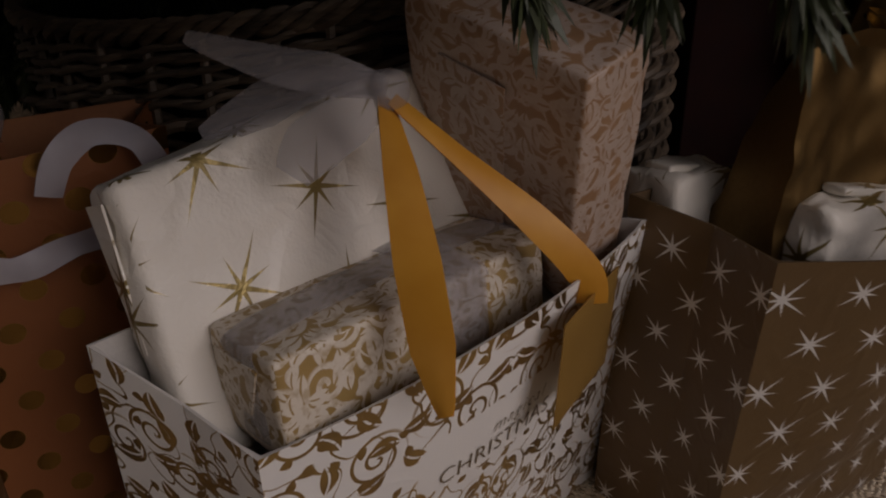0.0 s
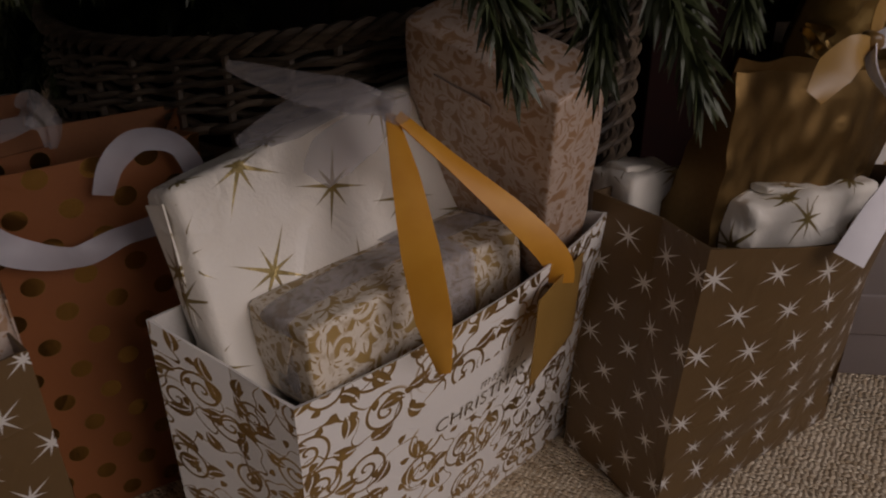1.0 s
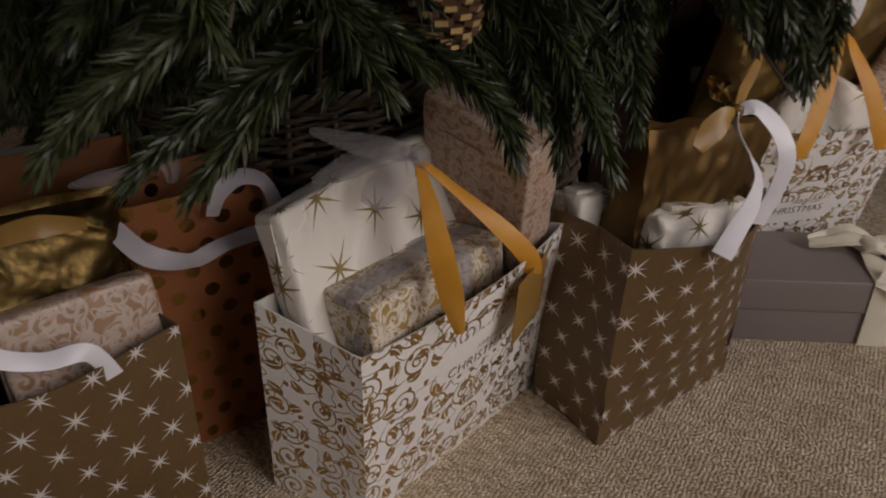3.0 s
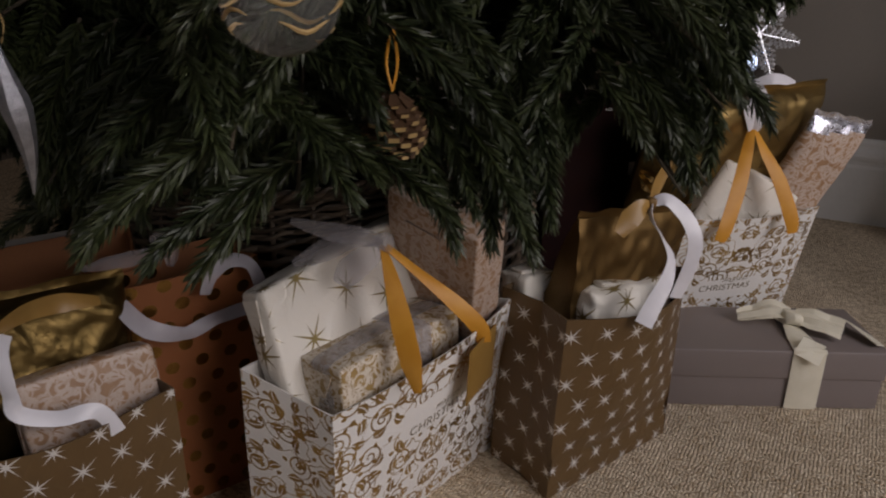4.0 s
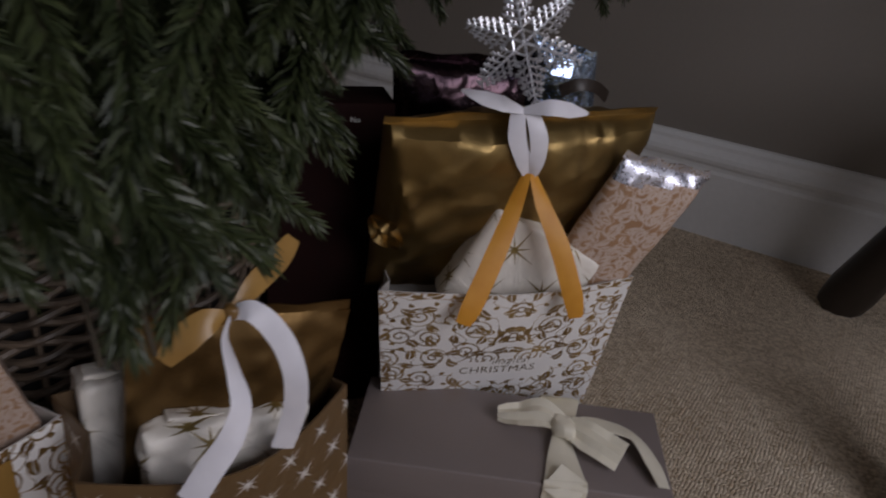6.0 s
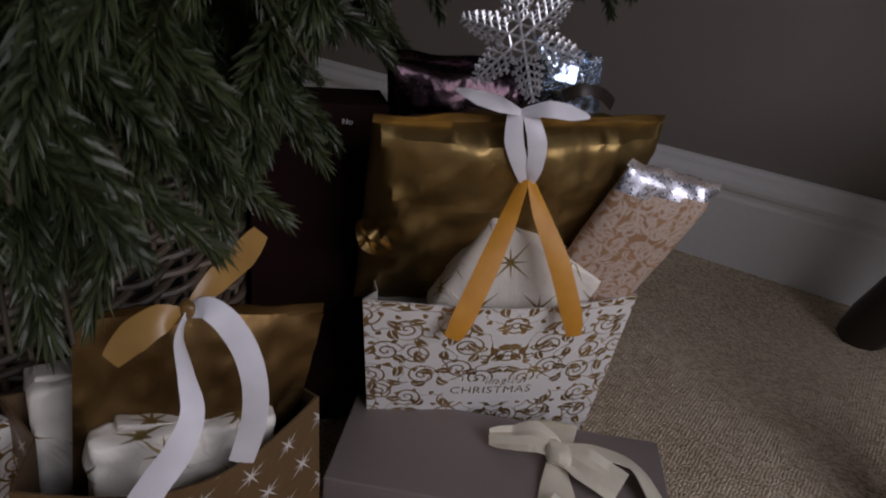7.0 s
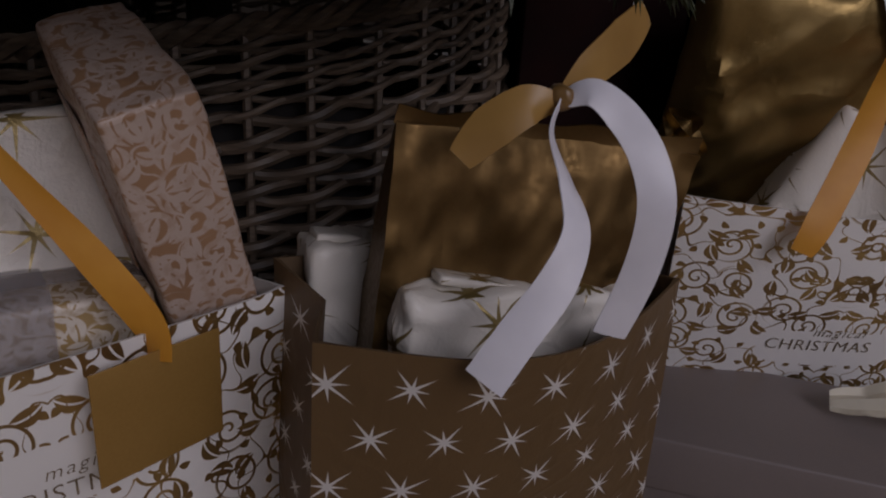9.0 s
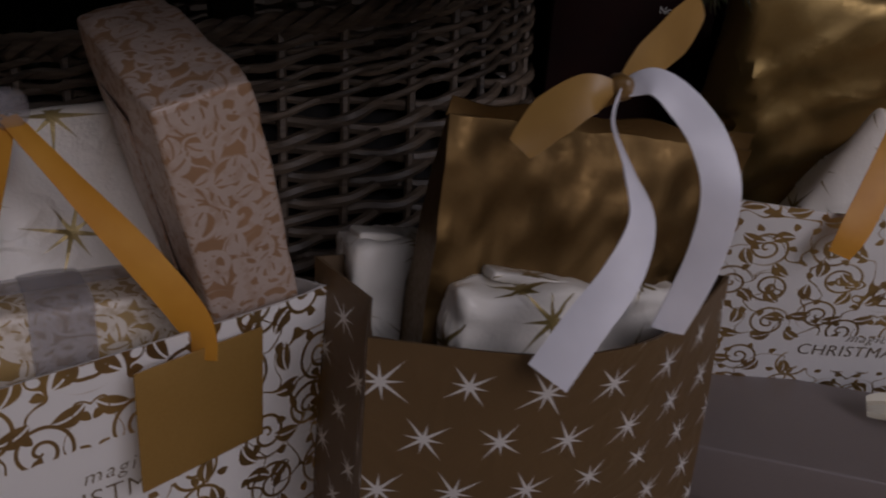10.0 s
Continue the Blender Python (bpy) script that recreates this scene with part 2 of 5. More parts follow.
def damask_wrap(name, ground, ground_b, ink, size=1.0, strength=1.0):
    n = Nodes(name)
    uv = n.vm("SCALE", n.coord("UV"), scale=1.0 / size)
    k = n.m("MAXIMUM", scroll_mask(n, uv, 44, 0.007, 0.011, thin=0.2), leaf_mask(n, uv, 60, 0.0085, 0.0045, 0.31))
    k = n.m("MAXIMUM", k, leaf_mask(n, uv, 75, 0.006, 0.0036, 0.77))
    k = n.m("MAXIMUM", k, stem_mask(n, uv, 60, 0.02))
    k = n.m("MULTIPLY", k, n.span(n.noise(uv, 160, 3), 0.35, 0.5, 0.45, strength))
    base = n.mix(n.span(n.noise(n.coord(), 30, 4), 0.35, 0.65), ground, ground_b)
    paper_bumps(n, 0.3)
    return n.finish(n.mix(k, base, ink), 0.42)


def dotted_paper():
    n = Nodes("copper_dotted_paper")
    uv = n.coord("UV")
    x, y = n.xyz(uv)[0], n.xyz(uv)[1]
    cell = 0.031
    row = n.m("FLOOR", n.m("DIVIDE", y, cell * 0.8))
    fx = n.m("FRACT", n.m("ADD", n.m("DIVIDE", x, cell), n.m("MULTIPLY", n.m("FLOORED_MODULO", row, 2.0), 0.5)))
    fy = n.m("FRACT", n.m("DIVIDE", y, cell * 0.8))
    px, py = n.m("MULTIPLY", n.m("SUBTRACT", fx, 0.5), cell), n.m("MULTIPLY", n.m("SUBTRACT", fy, 0.5), cell * 0.8)
    r = n.m("SQRT", n.m("ADD", n.m("MULTIPLY", px, px), n.m("MULTIPLY", py, py)))
    k = n.span(r, 0.0068, 0.0074, 1.0, 0.0)
    base = n.mix(n.noise(n.coord(), 20, 4), (0.31, 0.104, 0.035), (0.24, 0.079, 0.027))
    paper_bumps(n, 0.15)
    return n.finish(n.mix(k, base, (0.36, 0.21, 0.07)), n.span(k, 0, 1, 0.5, 0.22), k)


def foil(name, a, b, rough=0.3, glitter=0.0, crumple=14.0, strength=0.6):
    n = Nodes(name)
    v = n.coord()
    fine = n.voronoi(v, 900)
    ridge = n.m("ABSOLUTE", n.m("SUBTRACT", n.noise(v, crumple * 1.7, 2, 0.5, 0.5), 0.5))
    wrinkle = n.m("ADD", n.m("MULTIPLY", n.noise(v, crumple, 3, 0.5, 0.6), 0.75), n.m("MULTIPLY", n.m("SUBTRACT", 0.25, ridge), 1.5))
    n.bump(n.m("ADD", n.m("MULTIPLY", wrinkle, 1.0), n.m("MULTIPLY", n.xyz(fine["Color"])[0], 0.03 + glitter * 0.12)), strength, 0.012)
    k = n.span(wrinkle, 0.35, 0.65)
    return n.finish(n.mix(k, a, b), n.span(n.noise(v, 300, 2), 0.3, 0.7, rough - 0.08, rough + 0.1), 1.0)


def carpet_material():
    n = Nodes("loop_pile_carpet")
    v = n.coord()
    w = n.vm("ADD", v, n.vm("SCALE", n.join(n.noise(v, 60, 2), n.noise(n.vm("ADD", v, (3, 1, 0)), 60, 2)), scale=0.004))
    loops = n.voronoi(n.vm("MULTIPLY", w, (1.0, 1.5, 1.0)), 210, random=0.65, dims="2D")
    speck = n.xyz(loops["Color"])[0]
    shade = n.noise(v, 9, 4)
    fibre = n.noise(v, 1500, 2)
    k = n.m("ADD", n.m("MULTIPLY", speck, 0.6), n.m("MULTIPLY", shade, 0.4))
    colour = n.mix(n.span(k, 0.2, 0.8), (0.49, 0.365, 0.24), (0.93, 0.79, 0.61))
    n.bump(n.m("ADD", n.m("SUBTRACT", 1.0, n.m("MULTIPLY", loops["Distance"], 1.4)), n.m("MULTIPLY", fibre, 0.2)), 0.9, 0.004)
    return n.finish(colour, 0.95, 0.0, specular_ior_level=0.1)


def wicker_material():
    n = Nodes("grey_brown_willow")
    v = n.coord()
    x, y, z = n.xyz(v)[0], n.xyz(v)[1], n.xyz(v)[2]
    around = n.m("MULTIPLY", n.m("ARCTAN2", y, x), 0.3)
    streak = n.noise(n.join(n.m("MULTIPLY", around, 45.0), n.m("MULTIPLY", z, 420.0), n.m("MULTIPLY", n.random(), 20.0)), 1.0, 4)
    lengths = n.noise(n.join(n.m("MULTIPLY", around, 13.0), n.m("MULTIPLY", n.random(), 90.0), 0.0), 1.0, 2)
    k = n.m("ADD", n.m("MULTIPLY", streak, 0.45), n.m("MULTIPLY", lengths, 0.55))
    n.bump(n.m("ADD", streak, n.m("MULTIPLY", n.noise(v, 300, 3), 0.4)), 0.5, 0.001)
    return n.finish(n.mix(n.span(k, 0.34, 0.64), (0.032, 0.024, 0.018), (0.20, 0.145, 0.10)), n.span(streak, 0.3, 0.7, 0.42, 0.6), 0.0, specular_ior_level=0.6)


def needle_material():
    n = Nodes("dark_green_needles")
    k = n.m("ADD", n.m("MULTIPLY", n.island(), 0.6), n.m("MULTIPLY", n.random(), 0.4))
    return n.finish(n.mix(k, (0.009, 0.016, 0.006), (0.052, 0.066, 0.024)), 0.45, 0.0, specular_ior_level=0.45)


def satin(name, a, b, rough=0.35):
    n = Nodes(name)
    uv = n.coord("UV")
    weave = n.noise(n.vm("MULTIPLY", uv, (3000, 300, 1)), 1.0, 2)
    n.bump(weave, 0.1, 0.0004)
    return n.finish(n.mix(n.span(n.noise(n.coord(), 40, 3), 0.3, 0.7), a, b), rough, 0.0, sheen_weight=0.12, sheen_roughness=0.3)


carpet_mat = carpet_material()
wall_mat = plain("taupe_wall_paint", (0.205, 0.18, 0.155), (0.225, 0.197, 0.17), 0.7, scale=3, fine=120, bump=0.06)
white_mat = plain("white_gloss_paint", (0.66, 0.66, 0.65), (0.74, 0.74, 0.73), 0.32, scale=5, fine=90, bump=0.04)
ceiling_mat = plain("white_ceiling_paint", (0.74, 0.73, 0.7), (0.8, 0.79, 0.77), 0.9, scale=3, fine=80, bump=0.05)
star_mat = star_paper("brown_star_paper", (0.112, 0.063, 0.024), (0.143, 0.082, 0.033), (0.72, 0.70, 0.68), 0.037, 0.0160, 0.00125, spin=0.5, metal=0.25, turn=0.2, shift=(0.0290, 0.0098, 0))
star_inner = plain("brown_paper_inside", (0.10, 0.06, 0.03), (0.13, 0.08, 0.04), 0.6)
damask_mat = damask_bag_paper()
board_white = plain("white_board_inside", (0.6, 0.57, 0.54), (0.68, 0.65, 0.61), 0.7)
cream_star_mat = star_paper("cream_star_wrap", (0.84, 0.79, 0.71), (0.88, 0.84, 0.76), (0.30, 0.22, 0.08), 0.066, 0.031, 0.0019, spin=0.7, rough=0.38, metal=0.5, turn=0.4, bumps=0.7)
tan_wrap = damask_wrap("tan_damask_wrap", (0.33, 0.185, 0.10), (0.39, 0.225, 0.125), (0.58, 0.48, 0.42), 1.15, 0.75)
gold_wrap = damask_wrap("gold_damask_wrap", (0.36, 0.23, 0.08), (0.43, 0.28, 0.11), (0.74, 0.66, 0.56), 1.1)
copper_mat = dotted_paper()
copper_inner = plain("copper_paper_inside", (0.27, 0.10, 0.04), (0.33, 0.13, 0.05), 0.55)
bronze_foil = foil("bronze_foil", (0.125, 0.075, 0.028), (0.165, 0.10, 0.040), 0.48, 0.2, 5, 0.14)
gold_foil = foil("glittering_gold_foil", (0.20, 0.132, 0.052), (0.31, 0.212, 0.085), 0.40, 1.0, 8, 0.36)
brown_gold_foil = foil("brown_gold_foil", (0.16, 0.102, 0.040), (0.23, 0.152, 0.060), 0.36, 0.5, 6, 0.25)
dark_gold_foil = foil("dark_gold_foil", (0.085, 0.056, 0.020), (0.14, 0.092, 0.034), 0.4, 0.9, 12, 0.55)
silver_foil = foil("silver_foil", (0.52, 0.52, 0.60), (0.66, 0.67, 0.75), 0.28, 0.0, 9, 0.3)
orange_satin = satin("orange_satin", (0.60, 0.25, 0.022), (0.68, 0.31, 0.035), 0.5)
bronze_satin = satin("bronze_satin", (0.30, 0.165, 0.045), (0.37, 0.21, 0.06), 0.34)
brown_satin = satin("brown_satin", (0.15, 0.082, 0.026), (0.20, 0.11, 0.035), 0.34)
white_satin = satin("white_satin", (0.72, 0.71, 0.76), (0.80, 0.79, 0.84), 0.36)
cream_satin = satin("cream_cotton_ribbon", (0.70, 0.65, 0.52), (0.78, 0.73, 0.60), 0.6)
box_mat = plain("grey_mauve_box_card", (0.20, 0.165, 0.155), (0.225, 0.185, 0.175), 0.55, scale=8, fine=700, bump=0.08)
tag_mat = plain("gold_card", (0.36, 0.20, 0.05), (0.42, 0.24, 0.065), 0.45, 0.35, scale=20, fine=600, bump=0.1)
willow_mat = wicker_material()
needle_mat = needle_material()
bark_mat = plain("brown_twig_bark", (0.035, 0.028, 0.018), (0.07, 0.052, 0.03), 0.8, scale=60, fine=300)
ink_mat = plain("gold_grey_ink", (0.20, 0.15, 0.09), (0.27, 0.20, 0.12), 0.45, 0.3)
dark_wood = plain("black_brown_wood", (0.012, 0.008, 0.006), (0.028, 0.018, 0.012), 0.4, scale=14, fine=200)

# ---- room ----
def room_box(name, x0, x1, y0, y1, z0, z1, material, parent=None):
    bm = bmesh.new()
    bmesh.ops.create_cube(bm, size=1, matrix=Matrix.Translation(((x0 + x1) / 2, (y0 + y1) / 2, (z0 + z1) / 2)) @ Matrix.Diagonal((x1 - x0, y1 - y0, z1 - z0, 1)))
    ob = part(name, bm, material, parent, smooth=False)
    ob.matrix_world = ROOM
    return ob


def structure(ob, label, category):
    return tagged(ob, label, category, kind="structure")


bm = bmesh.new()
bmesh.ops.create_grid(bm, x_segments=2, y_segments=2, size=0.5, matrix=Matrix.Translation(((RX0 + RX1) / 2, RY0 / 2, 0)) @ Matrix.Diagonal((RX1 - RX0 + 0.4, -RY0 + 0.4, 1, 1)))
floor = part("floor", bm, carpet_mat, smooth=False)
floor.matrix_world = ROOM
structure(floor, "beige looped wool carpet over the whole floor", "carpet")
structure(room_box("ceiling", RX0 - 0.15, RX1 + 0.15, RY0 - 0.15, 0.15, RH, RH + 0.1, ceiling_mat), "plain white painted ceiling", "ceiling")
structure(room_box("wall_north", RX0 - 0.15, RX1 + 0.15, 0, 0.15, 0, RH, wall_mat), "plain taupe painted wall above a white skirting board", "wall")
structure(room_box("wall_west", RX0 - 0.15, RX0, RY0, 0, 0, RH, wall_mat), "plain taupe painted side wall", "wall")


def wall_with_window(name, along_x, at, a0, a1, w0, w1, z0, z1):
    """A wall 0.15 m thick with one window opening from w0 to w1 and z0 to z1."""
    bm = bmesh.new()
    lo, hi = at
    for p0, p1, q0, q1 in ((a0, w0, 0, RH), (w1, a1, 0, RH), (w0, w1, 0, z0), (w0, w1, z1, RH)):
        m = ((p0 + p1) / 2, (lo + hi) / 2, (q0 + q1) / 2) if along_x else ((lo + hi) / 2, (p0 + p1) / 2, (q0 + q1) / 2)
        d = (p1 - p0, hi - lo, q1 - q0) if along_x else (hi - lo, p1 - p0, q1 - q0)
        bmesh.ops.create_cube(bm, size=1, matrix=Matrix.Translation(m) @ Matrix.Diagonal((*d, 1)))
    ob = part(name, bm, wall_mat, smooth=False)
    ob.matrix_world = ROOM
    return structure(ob, "taupe painted wall with a tall window opening", "wall")


wall_with_window("wall_east", False, (RX1, RX1 + 0.15), RY0 - 0.15, 0, -2.65, -1.15, 0.8, 2.3)
# this opening is made up to go with the added fill lamp
wall_with_window("wall_south", True, (RY0 - 0.15, RY0), RX0 - 0.15, RX1, -0.95, 0.55, 0.7, 2.0)

# skirting with a moulded top, drawn as one profile
bm = bmesh.new()
profile = [(0, 0), (-0.02, 0), (-0.02, 0.135), (-0.016, 0.142), (-0.017, 0.150), (-0.021, 0.156), (-0.023, 0.164), (-0.021, 0.173),
           (-0.015, 0.181), (-0.012, 0.186), (-0.012, 0.194), (-0.008, 0.202), (0, 0.204)]
rings = [[bm.verts.new((x, y, z)) for y, z in ((y, z * 1.045) for y, z in profile)] for x in (RX0, RX1)]
for k in range(len(profile) - 1):
    bm.faces.new((rings[0][k], rings[1][k], rings[1][k + 1], rings[0][k + 1]))
board = part("baseboard", bm, white_mat, smooth=False)
board.matrix_world = ROOM
structure(board, "tall white glossy skirting board with a moulded top", "skirting")


# ---- gift bags ----
def paper_bag(name, label, group, FL, FR, BL, heights, top, outer, inner, bulge=0.0, dip=0.0, fold=0.01, back_dip=0.0, hem=0.0):
    """A stand-up paper bag: base corners in plan, heights of the corners FL FR BR BL, and how far the top corners move in plan.
    Returns the bag and the place of a point (u along, v up) of its front."""
    FL, FR, BL = Vector(FL), Vector(FR), Vector(BL)
    base = [FL, FR, FR + BL - FL, BL]
    top = [Vector(t) for t in top]
    e = (FR - FL).normalized()
    out = Vector((e.y, -e.x))
    lengths = [(base[(i + 1) % 4] - base[i]).length for i in range(4)]
    counts = (18, 8, 18, 8)

    def spot(side, u, v):
        a, b = side, (side + 1) % 4
        p = lerp(base[a] + top[a] * v, base[b] + top[b] * v, u)
        z = v * lerp(heights[a], heights[b], u)
        s = math.sin(math.pi * u)
        if side == 0:
            p = p + out * bulge * s * v ** 0.9
            z -= dip * v * s ** 1.5
            p = p - out * hem * max(0.0, 1 - abs(v - 0.19) / 0.13) * (0.35 + 0.65 * s)
        elif side == 2:
            z -= back_dip * v * s
        else:
            inward = (lerp(base[0], base[2], 0.5) - lerp(base[a], base[b], 0.5)).normalized()
            p = p + inward * fold * (1 - abs(2 * u - 1)) * (0.25 + 0.75 * v)
            z -= 0.006 * v * (1 - abs(2 * u - 1))
        w = noise.noise(Vector((p.x * 14, p.y * 14, z * 10)))
        p = p + out * 0.0025 * w * v
        return Vector((p.x, p.y, z))

    levels = [0, 0.03, 0.10, 0.16, 0.19, 0.22, 0.27, 0.34, 0.46, 0.58, 0.70, 0.82, 0.92, 1.0]
    bag = thing(name, label, "gift bag", group)
    middle = sum(base, Vector((0, 0))) / 4
    run = 0
    for side, panel_name in enumerate(("front_panel", "side_panel", "back_panel", "side_panel")):
        bm = bmesh.new()
        uvl = bm.loops.layers.uv.new("uv")
        n = counts[side]
        grid, inside = [], []
        for v in levels:
            outer_row, inner_row = [], []
            for c in range(n + 1):
                u = c / n
                p = spot(side, u, v)
                t1 = spot(side, min(u + 0.02, 1), v) - spot(side, max(u - 0.02, 0), v)
                back = Vector((0, 0, 1)).cross(t1.normalized()) * 0.0016
                back += Vector((middle.x - p.x, middle.y - p.y, 0)).normalized() * (0.0016 if c in (0, n) else 0)
                outer_row.append((bm.verts.new(p), (run + u * lengths[side], v * heights[side])))
                inner_row.append(bm.verts.new(p + back))
            grid.append(outer_row)
            inside.append(inner_row)
        for k in range(len(levels) - 1):
            for c in range(n):
                items = (grid[k][c], grid[k][c + 1], grid[k + 1][c + 1], grid[k + 1][c])
                f = bm.faces.new([i[0] for i in items])
                for loop, i in zip(f.loops, items):
                    loop[uvl].uv = i[1]
                bm.faces.new((inside[k][c + 1], inside[k][c], inside[k + 1][c], inside[k + 1][c + 1])).material_index = 1
        for c in range(n):
            bm.faces.new((grid[-1][c][0], grid[-1][c + 1][0], inside[-1][c + 1], inside[-1][c])).material_index = 1
        part(panel_name, bm, [outer, inner], bag, smooth=side in (0, 2))
        run += lengths[side]
    bm = bmesh.new()
    bm.faces.new([bm.verts.new((lerp(p, middle, 0.02).x, lerp(p, middle, 0.02).y, 0.003)) for p in base])
    part("bottom_panel", bm, [inner], bag, smooth=False)

    def on_front(u, v, lift=0.0):
        p = spot(0, u, v)
        q = (spot(0, u + 0.01, v) - p).cross(spot(0, u, v + 0.01) - p).normalized()
        return p + q * lift

    return bag, on_front


def lettering(text, size, parent, on_front, width, u0, v0, height, shear=0.0, spacing=1.0):
    """Printed words laid on a bag's front, centred at u0, v0."""
    curve = bpy.data.curves.new("lettering", "FONT")
    curve.body, curve.size, curve.align_x, curve.shear, curve.space_character, curve.resolution_u = text, size, "CENTER", shear, spacing, 3
    curve.offset = -0.011 * size
    tmp = new("lettering_outline", curve)
    me = bpy.data.meshes.new_from_object(tmp.evaluated_get(bpy.context.evaluated_depsgraph_get()))
    bpy.data.objects.remove(tmp)
    for v in me.vertices:
        v.co = on_front(u0 + v.co.x / width, v0 + v.co.y / height, 0.0007)
    me.materials.clear()
    me.materials.append(ink_mat)
    ob = new("lettering", me)
    ob.parent = parent
    ob["label"] = "the word " + text + " in gold-grey ink"
    return ob


bag_w, w_front = paper_bag("gift_bag", "white paper gift bag printed with gold scrolls, with orange ribbon handles", "white and gold gift bags",
                           (-0.022, 0.303), (0.172, 0.502), (-0.118, 0.353), (0.196, 0.238, 0.236, 0.226),
                           ((0.004, -0.006), (0.014, -0.034), (0.006, -0.012), (0.006, -0.008)), damask_mat, board_white, 0.026, -0.010, 0.006)
bag_s, s_front = paper_bag("gift_bag", "brown paper gift bag printed with white stars, with white ribbon handles", "brown star gift bags",
                           (0.227, 0.393), (0.420, 0.518), (0.172, 0.488), (0.250, 0.258, 0.25, 0.252),
                           ((0.006, -0.010), (-0.005, -0.015), (0.0, -0.01), (0.004, -0.012)), star_mat, star_inner, 0.046, 0.004, 0.018, hem=0.008)
bag_l, l_front = paper_bag("gift_bag", "brown paper gift bag printed with white stars, filled with gold parcels", "brown star gift bags",
                           (-0.357, 0.175), (-0.171, 0.317), (-0.417, 0.263), (0.235, 0.222, 0.235, 0.235),
                           ((0.0, 0.0), (-0.002, 0.004), (-0.004, 0.004), (0.0, 0.0)), star_mat, star_inner, 0.016, 0.012, 0.012, hem=0.003)
bag_b, b_front = paper_bag("gift_bag", "white paper gift bag printed with gold scrolls, overfull and leaning forward", "white and gold gift bags",
                           (0.445, 0.742), (0.705, 0.780), (0.430, 0.850), (0.272, 0.256, 0.25, 0.228),
                           ((-0.012, -0.098), (0.024, -0.038), (0.010, -0.030), (0.0, -0.060)), damask_mat, board_white, 0.018, 0.004, 0.010)
bag_r, r_front = paper_bag("gift_bag", "copper paper gift bag with gold foil dots and white ribbon handles", "copper dotted gift bags",
                           (-0.262, 0.386), (-0.128, 0.468), (-0.300, 0.462), (0.292, 0.300, 0.300, 0.295),
                           ((0.0, 0.0), (0.02, 0.008), (0.02, 0.01), (0.0, 0.0)), copper_mat, copper_inner, 0.006, 0.0, 0.016)
bag_r2, r2_front = paper_bag("gift_bag", "large copper paper gift bag standing open behind the dotted one", "copper dotted gift bags",
                             (-0.455, 0.345), (-0.225, 0.495), (-0.515, 0.436), (0.27, 0.285, 0.302, 0.302),
                             ((0.0, 0.0), (0.0, 0.0), (0.0, 0.0), (0.0, 0.0)), copper_mat, copper_inner, 0.006, 0.0, 0.012)
for bag, front_of, wide, tall in ((bag_w, w_front, 0.278, 0.205), (bag_b, b_front, 0.263, 0.255)):
    mid = 0.128 / tall
    lettering("CHRISTMAS", 0.0165, bag, front_of, wide, 0.5, mid - 0.006 / tall, tall, 0.0, 1.05)
    lettering("magical", 0.0125, bag, front_of, wide, 0.55, mid + 0.010 / tall, tall, 0.25, 1.2)

# ---- grey gift box ----
def rounded_box(size, r=0.004, cuts=6, crumple=0.0, seed=0.0, puff=0.0):
    """A box about the origin with rounded edges and, for wrapped parcels, soft dents; uv in metres on every face."""
    bm = bmesh.new()
    uvl = bm.loops.layers.uv.new("uv")
    hx, hy, hz = (s / 2 for s in size)
    half = (hx, hy, hz)
    cache = {}

    def vert(p):
        key = tuple(round(c, 6) for c in p)
        if key not in cache:
            q = Vector([max(-(h - r), min(h - r, c)) for c, h in zip(p, half)])
            d = Vector(p) - q
            n = d.normalized()
            v = q + r * n
            bulge = 1.0
            for c, h, k in zip(v, half, n):
                bulge *= 1 - (abs(c) / h) ** 2 * (1 - abs(k))
            v += n * puff * bulge
            if crumple:
                fold = 0.5 - abs(noise.noise(v * 30 + Vector((seed, 0, 0)))) * 1.6
                v += n * crumple * (fold + 0.6 * noise.noise(v * 62 + Vector((seed, 3, 0))) - 0.5 * abs(noise.noise(v * 110 + Vector((seed, 7, 0)))))
            cache[key] = bm.verts.new(v)
        return cache[key]

    for axis in range(3):
        a, b = (axis + 1) % 3, (axis + 2) % 3
        for s in (-1, 1):
            def steps(h):
                inner = [-(h - r) + 2 * (h - r) * k / cuts for k in range(cuts + 1)]
                return [-h, -(h - 0.45 * r)] + inner + [h - 0.45 * r, h]
            sa, sb = steps(half[a]), steps(half[b])
            for i in range(len(sa) - 1):
                for j in range(len(sb) - 1):
                    corners = []
                    for x, y in ((sa[i], sb[j]), (sa[i + 1], sb[j]), (sa[i + 1], sb[j + 1]), (sa[i], sb[j + 1])):
                        p = [0, 0, 0]
                        p[axis], p[a], p[b] = s * half[axis], x, y
                        corners.append((vert(p), (x + half[a] + 0.37 * axis + seed, y + half[b] + 0.21 * axis)))
                    if s < 0:
                        corners.reverse()
                    if len({c[0] for c in corners}) == 4:
                        f = bm.faces.new([c[0] for c in corners])
                        for loop, c in zip(f.loops, corners):
                            loop[uvl].uv = c[1]
    return bm


def place(x, along, up):
    """A pose with its middle at x, its x axis along, and its z axis near up."""
    a = Vector(along).normalized()
    u = Vector(up)
    c = u.cross(a).normalized()
    u = a.cross(c)
    m = Matrix((a, c, u)).transposed().to_4x4()
    m.translation = Vector(x)
    return m


